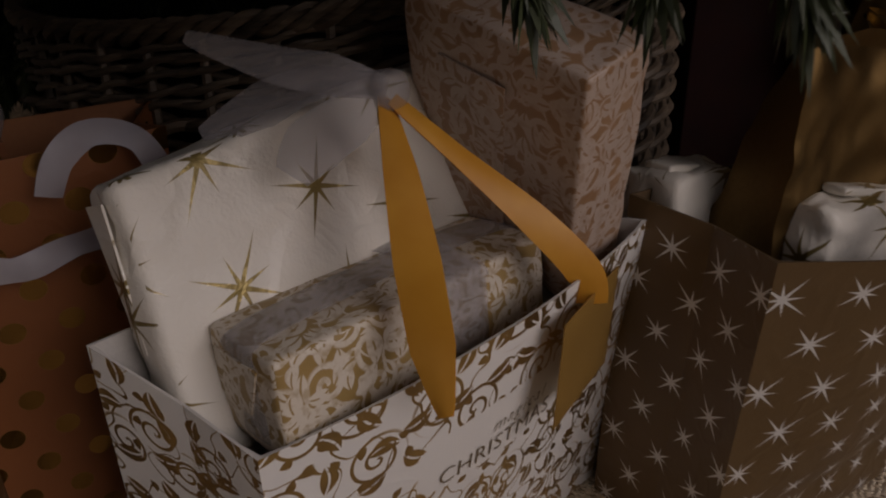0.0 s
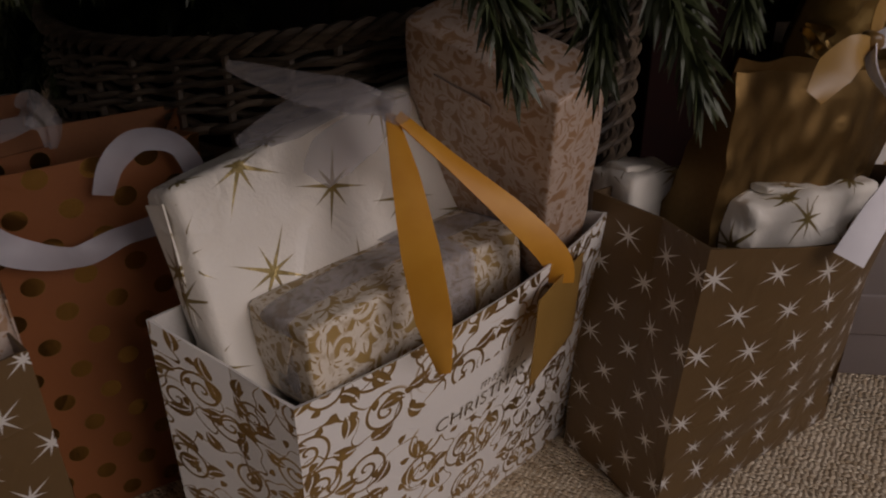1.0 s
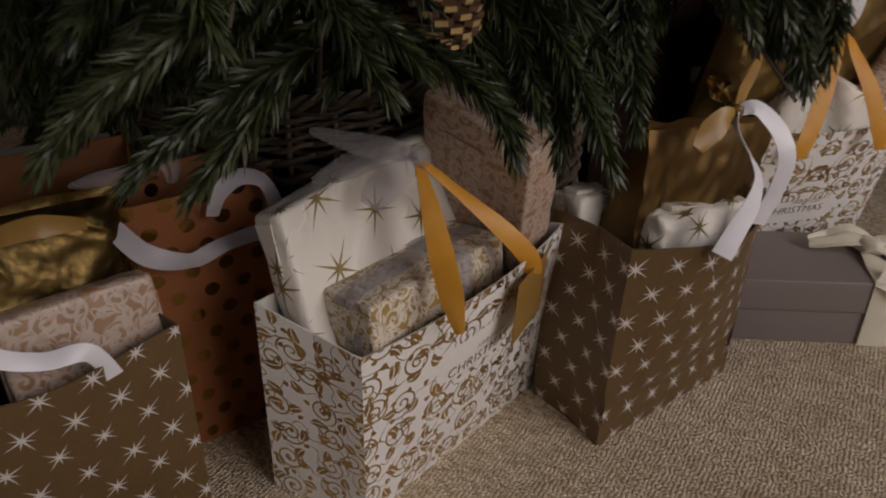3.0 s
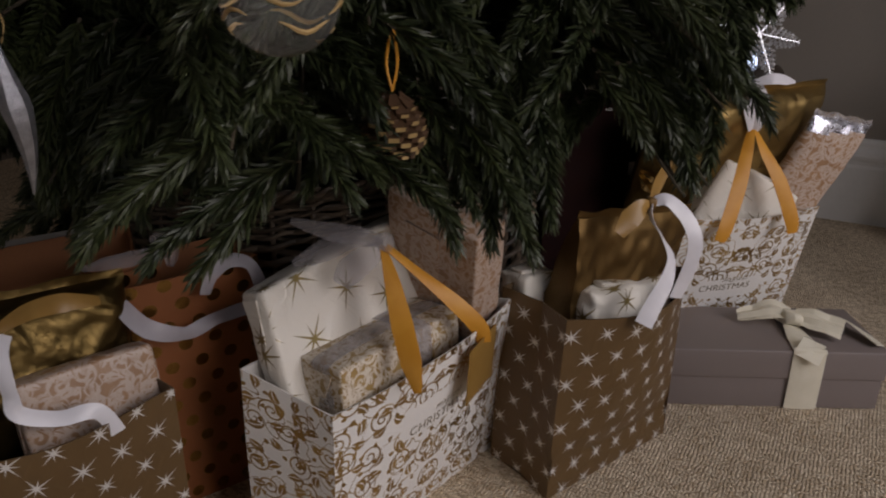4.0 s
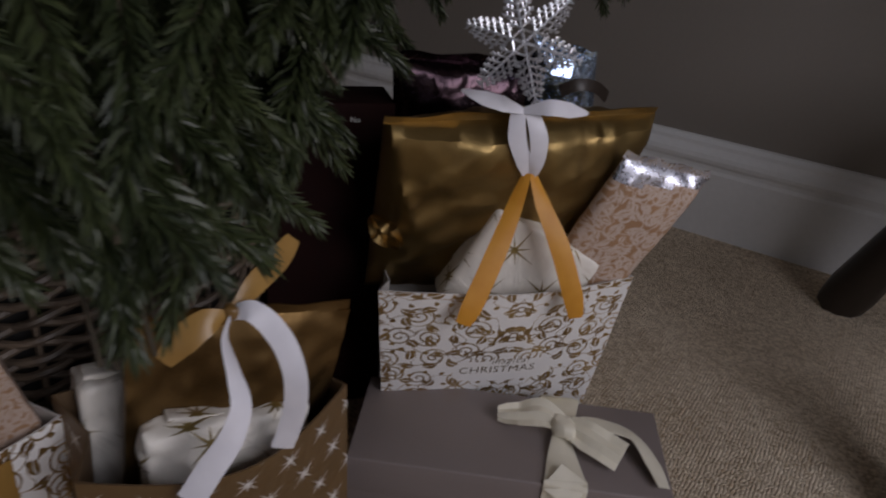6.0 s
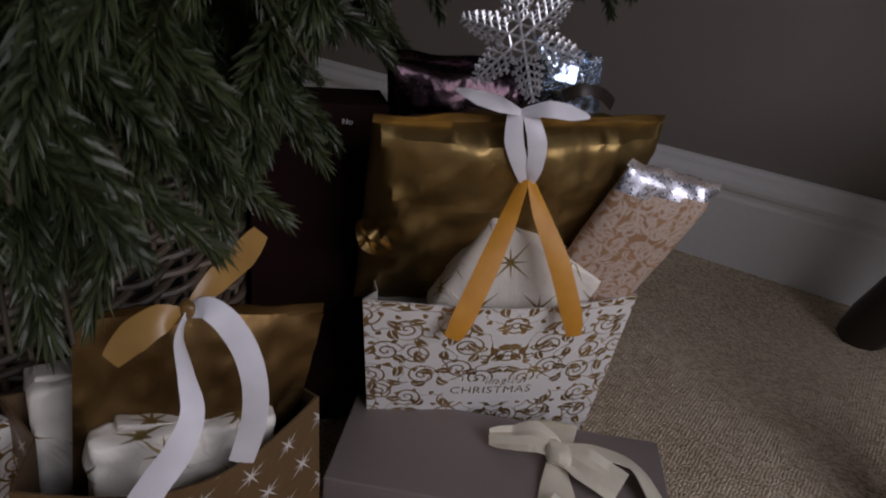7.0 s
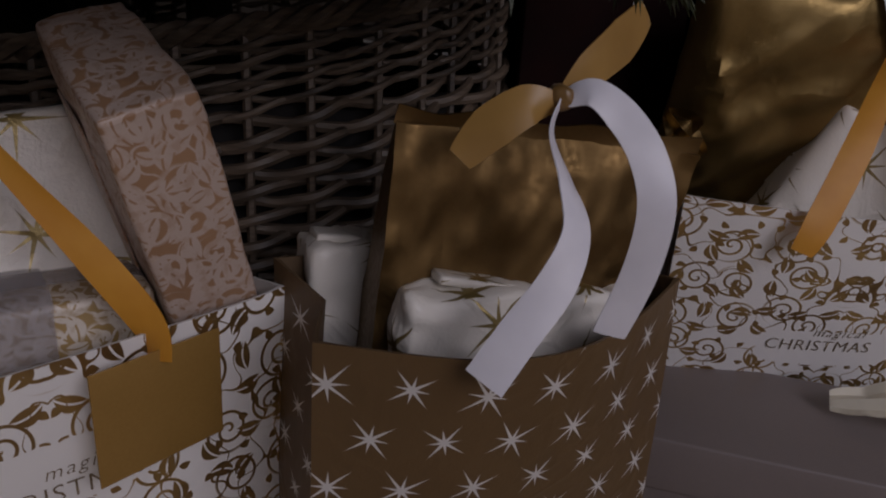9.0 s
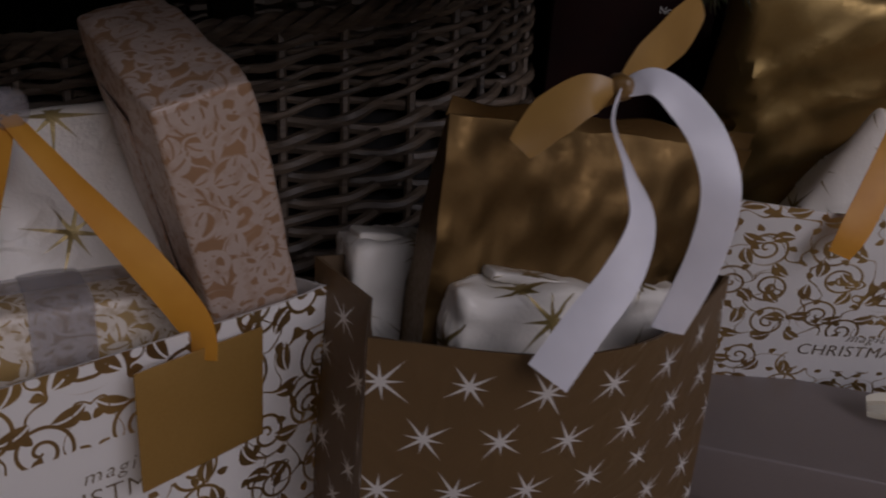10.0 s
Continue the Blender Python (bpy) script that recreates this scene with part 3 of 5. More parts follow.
box_pose = place((0.592, 0.6430, 0.0), (0.34, -0.041, 0), (0, 0, 1))
gift_box = thing("gift_box", "grey-mauve card gift box with a lid and a cream ribbon", "gift box")
gift_box.matrix_world = box_pose
bm = rounded_box((0.346, 0.142, 0.088), 0.002, 3)
bmesh.ops.translate(bm, verts=bm.verts, vec=(0, 0, 0.044))
part("box_base", bm, box_mat, gift_box)
bm = rounded_box((0.351, 0.147, 0.046), 0.0025, 3)
bmesh.ops.translate(bm, verts=bm.verts, vec=(0, 0, 0.072))
part("lid", bm, box_mat, gift_box)
RB = 0.060
band = [(RB, -0.0745, 0.001), (RB, -0.0748, 0.03), (RB, -0.0750, 0.092), (RB, -0.071, 0.0965), (RB - 0.002, -0.035, 0.0985), (RB - 0.003, 0.0, 0.103), (RB - 0.001, 0.035, 0.0985), (RB, 0.071, 0.0965), (RB, 0.075, 0.092), (RB, 0.0748, 0.03), (RB, 0.0745, 0.001)]
part("ribbon_band", strip(band, 0.047, facing=[(0, -1, 0), (0, -1, 0), (0, -1, 0.3), (0, -0.4, 1), (0, 0, 1), (0, 0, 1), (0, 0, 1), (0, 0.4, 1), (0, 1, 0.3), (0, 1, 0), (0, 1, 0)], thick=0.001, taper=[1, 1, 1, 1, 0.72, 0.4, 0.72, 1, 1, 1, 1]), cream_satin, gift_box)
bm = rounded_box((0.030, 0.036, 0.024), 0.0115, 6, 0.004, 4.0)
bmesh.ops.translate(bm, verts=bm.verts, vec=(RB - 0.002, 0.002, 0.113))
part("knot", bm, cream_satin, gift_box)
part("ribbon_tail", strip([(RB - 0.004, 0.002, 0.117), (RB - 0.028, 0.010, 0.122), (RB - 0.052, 0.014, 0.113), (RB - 0.076, 0.018, 0.107)], 0.036, (0.0, -0.5, 1), twist=[0, 12, -14, 30], thick=0.0014, taper=[0.55, 0.95, 0.9, 0.45], crease=0.06), cream_satin, gift_box)
part("ribbon_tail", strip([(RB + 0.002, 0.0, 0.117), (RB + 0.022, -0.014, 0.118), (RB + 0.042, -0.025, 0.114), (RB + 0.061, -0.034, 0.110)], 0.040, (0.1, -0.75, 0.9), twist=[0, -10, 8, -4], thick=0.0014, taper=[0.55, 0.85, 0.9, 0.85], crease=0.06), cream_satin, gift_box)
part("ribbon_tail", strip([(RB + 0.006, 0.008, 0.114), (RB + 0.040, 0.010, 0.116), (RB + 0.078, 0.004, 0.110), (RB + 0.096, -0.030, 0.104), (RB + 0.104, -0.062, 0.101)], 0.026, (0.3, -0.2, 1), twist=[0, 20, 25, 10, 0], thick=0.0012, taper=[0.6, 1, 1, 0.9, 0.5]), cream_satin, gift_box)


# ---- wicker basket round the foot of the tree ----
CX, CY = -0.04, 0.84
STAKES = 43
BASKET_H = 0.385


def basket_radius(z):
    return 0.302 + 0.012 * math.sin(math.pi * z / 0.5)


def tilted(z, a):
    """The basket has sagged: its rows climb round one side."""
    return z + 0.13 * z * math.sin(a + 0.7)


basket = thing("wicker_basket", "grey-brown willow basket skirt around the foot of the tree", "basket", at=(CX, CY, 0))
rng = random.Random(4)
for i in range(STAKES):
    a = 2 * math.pi * (i + rng.uniform(-0.12, 0.12)) / STAKES
    lean = rng.uniform(-0.012, 0.012)
    pts = [Vector((math.cos(a + lean * z), math.sin(a + lean * z), 0)) * (basket_radius(z) + 0.001) + Vector((0, 0, tilted(z, a))) for z in (0.002, 0.1, 0.2, 0.3, BASKET_H + 0.01)]
    part("stake", tube(pts, 0.0034, 6), willow_mat, basket)
rows = []
z = 0.008
while z < 0.325:
    rows.append((z, 0.0045, 0.0074))
    z += 0.0102
while z < BASKET_H - 0.004:
    rows.append((z, 0.0027, 0.0050))
    z += 0.0056
for i, (z, thick, amp) in enumerate(rows):
    pts = []
    per = 8
    drift, phase, slope = rng.uniform(0, 6.28), (i % 2) * math.pi, rng.uniform(0.0022, 0.0042)
    for k in range(STAKES * per + 1):
        a = 2 * math.pi * k / (STAKES * per)
        uneven = noise.noise(Vector((a * 9, z * 140, 2.0)))
        r = basket_radius(z) + amp * math.cos(STAKES * a / 2 + phase) + 0.0018 * uneven
        zz = tilted(z, a) + slope * math.sin(STAKES * a / 2 + phase) + 0.0016 * math.sin(3 * a + drift) + 0.0024 * noise.noise(Vector((a * 14, z * 90, 7.0)))
        pts.append(Vector((r * math.cos(a), r * math.sin(a), zz)))
    part("rod", tube(pts, [thick * (1 + 0.22 * noise.noise(Vector((k / per * 0.8, z * 200, 5.0)))) for k in range(len(pts))], 7), willow_mat, basket)
for k in range(3):
    pts = []
    for j in range(301):
        a = 2 * math.pi * j / 300
        r = basket_radius(BASKET_H) + 0.006 * math.cos(36 * a + 2.094 * k)
        pts.append(Vector((r * math.cos(a), r * math.sin(a), tilted(BASKET_H + 0.007, a) + 0.006 * math.sin(36 * a + 2.094 * k))))
    part("rim_braid", tube(pts, 0.0042, 6), willow_mat, basket)

# unseen black sleeve, added so that no light shows through the weave
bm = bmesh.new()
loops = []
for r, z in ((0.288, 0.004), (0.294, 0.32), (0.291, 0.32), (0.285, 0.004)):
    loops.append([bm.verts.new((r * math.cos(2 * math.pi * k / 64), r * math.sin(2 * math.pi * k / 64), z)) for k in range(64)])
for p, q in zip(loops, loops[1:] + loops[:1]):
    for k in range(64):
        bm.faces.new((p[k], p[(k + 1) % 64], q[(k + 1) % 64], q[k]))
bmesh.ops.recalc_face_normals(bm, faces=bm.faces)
part("gap_shade", bm, plain("black_gap_shade", (0.010, 0.009, 0.009), (0.018, 0.016, 0.015), 0.9, scale=30, fine=500), basket, "black sleeve added behind the rods to darken their gaps")


# ---- christmas tree ----
tree = thing("christmas_tree", "dark green artificial Christmas tree with drooping needled branches", "Christmas tree", at=(CX, CY, 0))
trunk_pts = [Vector((0, 0, z)) for z in (0.0, 0.3, 0.7, 1.2, 1.7, 2.0)]
part("trunk", tube(trunk_pts, [0.026, 0.024, 0.021, 0.016, 0.010, 0.004], 10), bark_mat, tree)


def twig_mesh(seed, length, count, long_needle):
    """A drooping twig along +x: a thin stem with needles set round it, pointing forwards."""
    rnd = random.Random(seed)
    verts, faces = [], []

    def axis(u):
        return Vector((length * u * (1 - 0.10 * u), 0.008 * math.sin(3 * u + seed), -length * 0.20 * u * u))

    for i in range(count):
        u = 0.02 + 0.98 * (i + rnd.random()) / count
        p = axis(u)
        d = (axis(min(u + 0.02, 1.02)) - axis(u - 0.02)).normalized()
        spin = i * 2.39996 + rnd.uniform(-0.5, 0.5)
        side = d.cross(Vector((0, 0, 1))).normalized()
        up = side.cross(d)
        out = side * math.cos(spin) + up * math.sin(spin) * 0.85
        lean = rnd.uniform(0.48, 0.90) * (1 - 0.45 * max(0, u - 0.75) / 0.25)
        way = (d * (1 - lean * 0.5) + out * lean).normalized()
        size = long_needle * rnd.uniform(0.7, 1.1) * (0.8 + 0.35 * math.sin(math.pi * min(1, u + 0.15)))
        flat = way.cross(Vector((rnd.uniform(-1, 1), rnd.uniform(-1, 1), rnd.uniform(-1, 1)))).normalized()
        nrm = way.cross(flat)
        w = rnd.uniform(0.0010, 0.0015)
        sweep = d * 0.22 * size + Vector((0, 0, -0.05 * size))
        b = len(verts)
        mid = p + way * size * 0.55 + sweep * 0.2
        verts += [p - flat * w * 0.7, p + flat * w * 0.7, mid + flat * w, mid - flat * w, mid + nrm * w * 0.7, p + way * size * 0.95 + sweep]
        faces += [(b, b + 1, b + 2, b + 3), (b, b + 4, b + 3), (b + 1, b + 2, b + 4), (b + 3, b + 4, b + 5), (b + 4, b + 2, b + 5), (b + 2, b + 3, b + 5)]
    ring = []
    for k in range(5):
        u = k / 4
        p = axis(u)
        b = len(verts)
        r = 0.0016 * (1 - 0.6 * u)
        verts += [p + Vector((0, r, 0)), p + Vector((0, -0.5 * r, 0.87 * r)), p + Vector((0, -0.5 * r, -0.87 * r))]
        ring.append(b)
    stems = []
    for q, w in zip(ring, ring[1:]):
        for k in range(3):
            stems.append((q + k, q + (k + 1) % 3, w + (k + 1) % 3, w + k))
    me = bpy.data.meshes.new("twig")
    me.from_pydata([tuple(v) for v in verts], [], faces + stems)
    me.materials.append(needle_mat)
    me.materials.append(bark_mat)
    for i in range(len(faces), len(faces) + len(stems)):
        me.polygons[i].material_index = 1
    return me


TWIGS = [twig_mesh(i, *a) for i, a in enumerate(((0.13, 270, 0.020), (0.11, 230, 0.019), (0.15, 300, 0.021), (0.09, 200, 0.019), (0.12, 255, 0.021)))]
rng = random.Random(11)


def lowest(x, y):
    """How far down the foliage hangs over a place in plan: higher over the star bag than over the damask bag."""
    if x < -0.15 and y > 0.62:
        return 0.15
    if 0.185 < x < 0.302:
        return 0.515 if y < 0.45 else 0.47
    return 0.35 if x < -0.22 else 0.385 if x < -0.03 else 0.455 if x < 0.085 else 0.385 if x < 0.185 else 0.45 if y > 0.36 and x < 0.36 else 0.412 if x < 0.35 and y < 0.36 else 0.43 if x < 0.35 else 0.408


def twig(branch, at, towards, size, roll):
    end = Vector(at) + Vector(towards).normalized() * 0.12 * size + Vector((CX, CY, -0.035))
    if end.z < lowest(end.x, end.y) or end.y < 0.10 or (end.y < 0.74 and end.z < 0.70 and end.x > 0.405 + 0.4 * (end.z - 0.43)):
        return None
    ob = new("twig", rng.choice(TWIGS))
    x = Vector(towards).normalized()
    z = Vector((0, 0, 1))
    y = z.cross(x)
    y = y.normalized() if y.length > 0.05 else Vector((0, 1, 0))
    z = x.cross(y)
    m = Matrix((x, y, z)).transposed().to_4x4() @ Matrix.Rotation(roll, 4, "X")
    m.translation = Vector(at)
    ob.parent = branch
    ob.matrix_basis = m @ Matrix.Scale(size, 4)
    return ob


def branch(tip, start_z, lift, twigs, droop=0.28, size=1.0, first=0.35):
    """A limb from the trunk out to tip (in the world), with twigs hanging along its outer part."""
    a = Vector((0, 0, start_z))
    tip = Vector(tip)
    if tip.y < 0.74 and tip.z < 0.70:
        tip.x = min(tip.x, 0.365 + 0.4 * (tip.z - 0.43))
    c = tip - Vector((CX, CY, 0))
    b = Vector((c.x * 0.55, c.y * 0.55, max(start_z, c.z) + lift))
    pts = [a * (1 - u) ** 2 + b * 2 * u * (1 - u) + c * u * u for u in (k / 10 for k in range(11))]
    limb = part("branch", tube(pts, [0.0055 - 0.0042 * k / 10 for k in range(11)], 6), bark_mat, tree)
    twigs = round(twigs * 1.7)
    for i in range(twigs):
        u = first + (1 - first) * (i + 0.5 + rng.uniform(-0.3, 0.3)) / twigs
        p = a * (1 - u) ** 2 + b * 2 * u * (1 - u) + c * u * u
        d = (2 * (1 - u) * (b - a) + 2 * u * (c - b)).normalized()
        side = d.cross(Vector((0, 0, 1))).normalized() * (1 if i % 2 else -1)
        way = d * rng.uniform(0.25, 0.85) + side * rng.uniform(0.6, 1.3) + Vector((0, 0, -droop * rng.uniform(0.1, 1.1)))
        twig(limb, p, way, size * rng.uniform(0.8, 1.15), rng.uniform(-0.6, 0.6))
    d = (c - b).normalized()
    d = (d + Vector((0, 0, -0.5 * droop))).normalized()
    for swing in (-0.9, -0.3, 0.3, 0.9):
        way = (d + d.cross(Vector((0, 0, 1))) * swing).normalized()
        twig(limb, c - way * 0.11 * size + Vector((0, 0, 0.034)), way, size, 0)
    return limb


# the low branches towards the bags: tip, height at the trunk, lift, twigs
LOW = [((-0.37, 0.60, 0.37), 0.58, 0.02, 12), ((-0.31, 0.72, 0.36), 0.56, 0.02, 12), ((-0.44, 0.50, 0.41), 0.60, 0.02, 12), ((-0.46, 0.68, 0.42), 0.60, 0.02, 12),
       ((-0.29, 0.40, 0.39), 0.60, 0.02, 16), ((-0.242, 0.309, 0.385), 0.62, 0.03, 18), ((-0.162, 0.291, 0.41), 0.64, 0.03, 18),
       ((-0.105, 0.253, 0.43), 0.66, 0.02, 18), ((-0.023, 0.186, 0.46), 0.66, 0.04, 18), ((-0.06, 0.15, 0.50), 0.70, 0.04, 16),
       ((0.03, 0.25, 0.57), 0.74, 0.03, 10), ((0.101, 0.235, 0.405), 0.64, 0.06, 14), ((0.132, 0.225, 0.405), 0.64, 0.06, 16), ((0.160, 0.220, 0.402), 0.64, 0.06, 14),
       ((0.150, 0.26, 0.45), 0.66, 0.04, 14), ((0.215, 0.30, 0.56), 0.72, 0.05, 14), ((0.209, 0.371, 0.54), 0.70, 0.05, 14),
       ((0.310, 0.320, 0.44), 0.64, 0.05, 14), ((0.328, 0.307, 0.43), 0.64, 0.05, 14), ((0.306, 0.295, 0.42), 0.64, 0.06, 14),
       ((0.322, 0.335, 0.415), 0.64, 0.06, 14), ((0.312, 0.300, 0.415), 0.66, 0.06, 18), ((0.332, 0.300, 0.425), 0.66, 0.07, 18), ((0.322, 0.39, 0.425), 0.64, 0.04, 14), ((0.364, 0.444, 0.428), 0.64, 0.04, 14),
       ((0.391, 0.472, 0.428), 0.64, 0.04, 14), ((0.427, 0.488, 0.428), 0.66, 0.04, 14), ((0.342, 0.497, 0.432), 0.62, 0.03, 12),
       ((0.422, 0.60, 0.435), 0.64, 0.03, 12), ((0.445, 0.527, 0.455), 0.68, 0.03, 14), ((0.44, 0.50, 0.52), 0.72, 0.03, 12),
       ((0.26, 0.42, 0.54), 0.70, 0.03, 12), ((0.35, 0.33, 0.49), 0.70, 0.03, 14),
       ((0.43, 0.76, 0.51), 0.70, 0.03, 14), ((0.47, 0.79, 0.57), 0.76, 0.03, 14), ((0.66, 0.80, 0.57), 0.76, 0.03, 12), ((0.337, 0.26, 0.51), 0.72, 0.03, 14),
       ((0.02, 0.16, 0.60), 0.80, 0.03, 14),
       ((0.42, 0.38, 0.62), 0.82, 0.03, 14), ((0.47, 0.48, 0.64), 0.84, 0.03, 12),
       ((-0.40, 0.60, 0.50), 0.70, 0.03, 10), ((-0.02, 0.42, 0.53), 0.62, 0.02, 12),
       ((0.18, 0.45, 0.52), 0.62, 0.02, 12), ((-0.12, 0.40, 0.50), 0.62, 0.02, 12),
       # added low at the back left, to darken the gap behind the copper bags
       ((-0.33, 0.80, 0.21), 0.50, 0.01, 14), ((-0.42, 0.74, 0.22), 0.50, 0.01, 14), ((-0.25, 0.90, 0.20), 0.50, 0.01, 14), ((-0.48, 0.92, 0.21), 0.52, 0.01, 14),
       ((-0.24, 0.76, 0.23), 0.50, 0.01, 14), ((-0.38, 0.98, 0.20), 0.50, 0.01, 14), ((-0.50, 0.82, 0.23), 0.52, 0.01, 14)]
for tip, z0, lift, count in LOW:
    branch(tip, z0, lift, count)
for k in range(16):
    a = radians(75 + k * 11.5)
    branch((CX + 0.56 * math.cos(a), CY + 0.56 * math.sin(a), 0.43 + 0.05 * (k % 3)), 0.64, 0.04, 9, size=1.2)
# the rest of the crown, round and upwards to the tip
for level in range(9):
    z0 = 0.72 + level * 0.14
    reach = 0.60 * (1 - level / 9.6)
    n = 12 - level
    for k in range(n):
        a = 2 * math.pi * (k + 0.5 * (level % 2)) / n + rng.uniform(-0.15, 0.15)
        if level < 2 and math.sin(a) < -0.1:
            continue
        r = reach * rng.uniform(0.88, 1.08)
        branch((CX + r * math.cos(a), CY + r * math.sin(a), z0 - 0.10 + rng.uniform(-0.03, 0.03)), z0, 0.04, max(5, 11 - level), size=1.1)
twig(part("branch", tube([Vector((0, 0, 1.9)), Vector((0, 0, 2.02))], 0.003), bark_mat, tree), (0, 0, 1.95), (0.05, 0, 1), 1.0, 0)


# ---- wrapped parcels ----
def parcel(label, size, m, material, r=0.006, crumple=0.0016, seed=0.0, puff=0.003, flap=True, taper=0.0, slope=0.0):
    """A wrapped box: paper body and the folded flaps at both ends."""
    ob = thing("wrapped_parcel", label, "parcel")
    ob.matrix_world = m
    bm = rounded_box(size, r, 18, crumple, seed, puff)
    for v in bm.verts:
        v.co.x *= 1 - taper * (v.co.z / size[2] + 0.5)
        v.co.z += v.co.x * slope
    part("paper_body", bm, material, ob)
    if flap:
        hx, hy, hz = (s / 2 for s in size)
        for s in (-1, 1):
            bm = bmesh.new()
            uvl = bm.loops.layers.uv.new("uv")
            x0 = s * (hx + 0.75 * puff)
            shape = [(-0.62 * hy, 0.72 * hz), (0.62 * hy, 0.72 * hz), (0.2 * hy, -0.3 * hz), (-0.2 * hy, -0.3 * hz)]
            lo = [bm.verts.new((x0, y, z)) for y, z in shape]
            hi = [bm.verts.new((x0 + s * 0.0012, y, z)) for y, z in shape]
            bm.faces.new(lo)
            top = bm.faces.new(hi[::-1])
            for k in range(4):
                bm.faces.new((lo[k], lo[(k + 1) % 4], hi[(k + 1) % 4], hi[k]))
            for f in bm.faces:
                for loop in f.loops:
                    loop[uvl].uv = (loop.vert.co.y + 0.4, loop.vert.co.z + 0.3)
            bmesh.ops.recalc_face_normals(bm, faces=bm.faces)
            part("end_flap", bm, material, ob, smooth=False)
    else:
        bm = rounded_box((size[0] * 0.62, size[1] * 0.5, 0.005), 0.002, 5, 0.0012, seed + 1.0)
        bmesh.ops.rotate(bm, verts=bm.verts, matrix=Matrix.Rotation(0.14, 3, "Y"))
        bmesh.ops.translate(bm, verts=bm.verts, vec=(-size[0] * 0.06, 0, size[2] / 2 + puff * 0.5))
        part("folded_end", bm, material, ob)
    return ob


def pillow(label, corners, thick, material, name="foil_parcel", wrinkle=0.006, seed=0.0, power=2.6, parts=None, sag=0.0, skew=1.0, gusset=False, ridges=0.0, cap_label="crinkled silver foil end"):
    """A soft packet between four corners (TL TR BR BL), pressed flat along its seams."""
    tl, tr, br, bl = (Vector(c) for c in corners)
    nrm = (tr - tl).cross(bl - tl).normalized()
    ob = thing(name, label, "parcel")
    bm = bmesh.new()
    uvl = bm.loops.layers.uv.new("uv")
    nu, nv = 44, 34
    wide, tall = (tr - tl).length, (bl - tl).length

    def spot(i, j, s):
        u, v = i / nu, j / nv
        p = lerp(lerp(tl, tr, u), lerp(bl, br, u), v)
        across = max(0.0, 2 * u - 1) if gusset else 2 * u - 1
        k = max(0.0, (1 - abs(across) ** power)) * max(0.0, (1 - abs(2 * v ** skew - 1) ** power))
        k = (1 - max(0.0, across) ** 2.4) * min(1.0, v / 0.5) ** 0.8 if gusset else k ** 0.55
        q = Vector((u * wide, v * tall, 0))
        w = noise.noise(Vector((q.x * 22, q.y * 22, seed))) + 0.6 * abs(noise.noise(Vector((q.x * 55 + q.y * 20, q.y * 40 - q.x * 15, seed + 4))))
        if ridges:
            for lean, pitch, shift in ((0.7, 9.0, 0.0), (-0.5, 13.0, 5.0), (1.6, 7.0, 9.0)):
                f = noise.noise(Vector(((q.x + lean * q.y) * pitch, (q.y - lean * q.x) * 3.0, seed + shift)))
                w += ridges * max(0.0, 1 - abs(f) * 9.0) * (1.5 - u)
        edge = 1 - k
        rim = noise.noise(Vector((q.x * 60, q.y * 60, seed + 9))) * 0.004 * edge
        p = p + nrm * (s * (thick / 2 * k + 0.0008) + (s * wrinkle * w * min(1, k * 2.2)) + rim)
        p.z -= sag * math.sin(math.pi * u) * (1 - v)
        return p

    sheets = {}
    for s in (1, -1):
        sheets[s] = [[bm.verts.new(spot(i, j, s)) for j in range(nv + 1)] for i in range(nu + 1)]
        g = sheets[s]
        for i in range(nu):
            for j in range(nv):
                quad = [g[i][j], g[i][j + 1], g[i + 1][j + 1], g[i + 1][j]]
                uv = [(i, j), (i, j + 1), (i + 1, j + 1), (i + 1, j)]
                if s < 0:
                    quad.reverse()
                    uv.reverse()
                f = bm.faces.new(quad)
                if parts and parts(i / nu, j / nv):
                    f.material_index = 1
                    f.tag = True
                for loop, c in zip(f.loops, uv):
                    loop[uvl].uv = (c[0] / nu * wide, c[1] / nv * tall)
    ring = [(i, 0) for i in range(nu)] + [(nu, j) for j in range(nv)] + [(i, nv) for i in range(nu, 0, -1)] + [(0, j) for j in range(nv, 0, -1)]
    for k, (i, j) in enumerate(ring):
        a, b = ring[(k + 1) % len(ring)]
        bm.faces.new((sheets[1][i][j], sheets[1][a][b], sheets[-1][a][b], sheets[-1][i][j]))
    bmesh.ops.recalc_face_normals(bm, faces=bm.faces)
    if parts:
        cap = bm.copy()
        for copy, keep in ((bm, 0), (cap, 1)):
            bmesh.ops.delete(copy, geom=[f for f in copy.faces if f.material_index != keep], context="FACES")
        part("foil_cap", cap, material, ob, cap_label)
    part("foil_body", bm, material, ob)
    seam = [lerp(tl, tr, k / 8) + Vector((0, 0, 0.003 + 0.002 * math.sin(k * 2.3 + seed))) for k in range(9)]
    part("seam", strip(seam, 0.010, nrm, thick=0.0012, steps=4, twist=[12 * math.sin(1.7 * k + seed) for k in range(9)]), material[-1] if isinstance(material, list) else material, ob)
    return ob


W_E, W_N = Vector((0.698, 0.716, 0)), Vector((0.716, -0.698, 0))
S_E, S_N = Vector((0.84, 0.543, 0)), Vector((0.543, -0.84, 0))
L_E, L_N = Vector((0.795, 0.607, 0)), Vector((0.607, -0.795, 0))


def leaning(n, degrees):
    return -n * math.sin(radians(degrees)) + Vector((0, 0, math.cos(radians(degrees))))


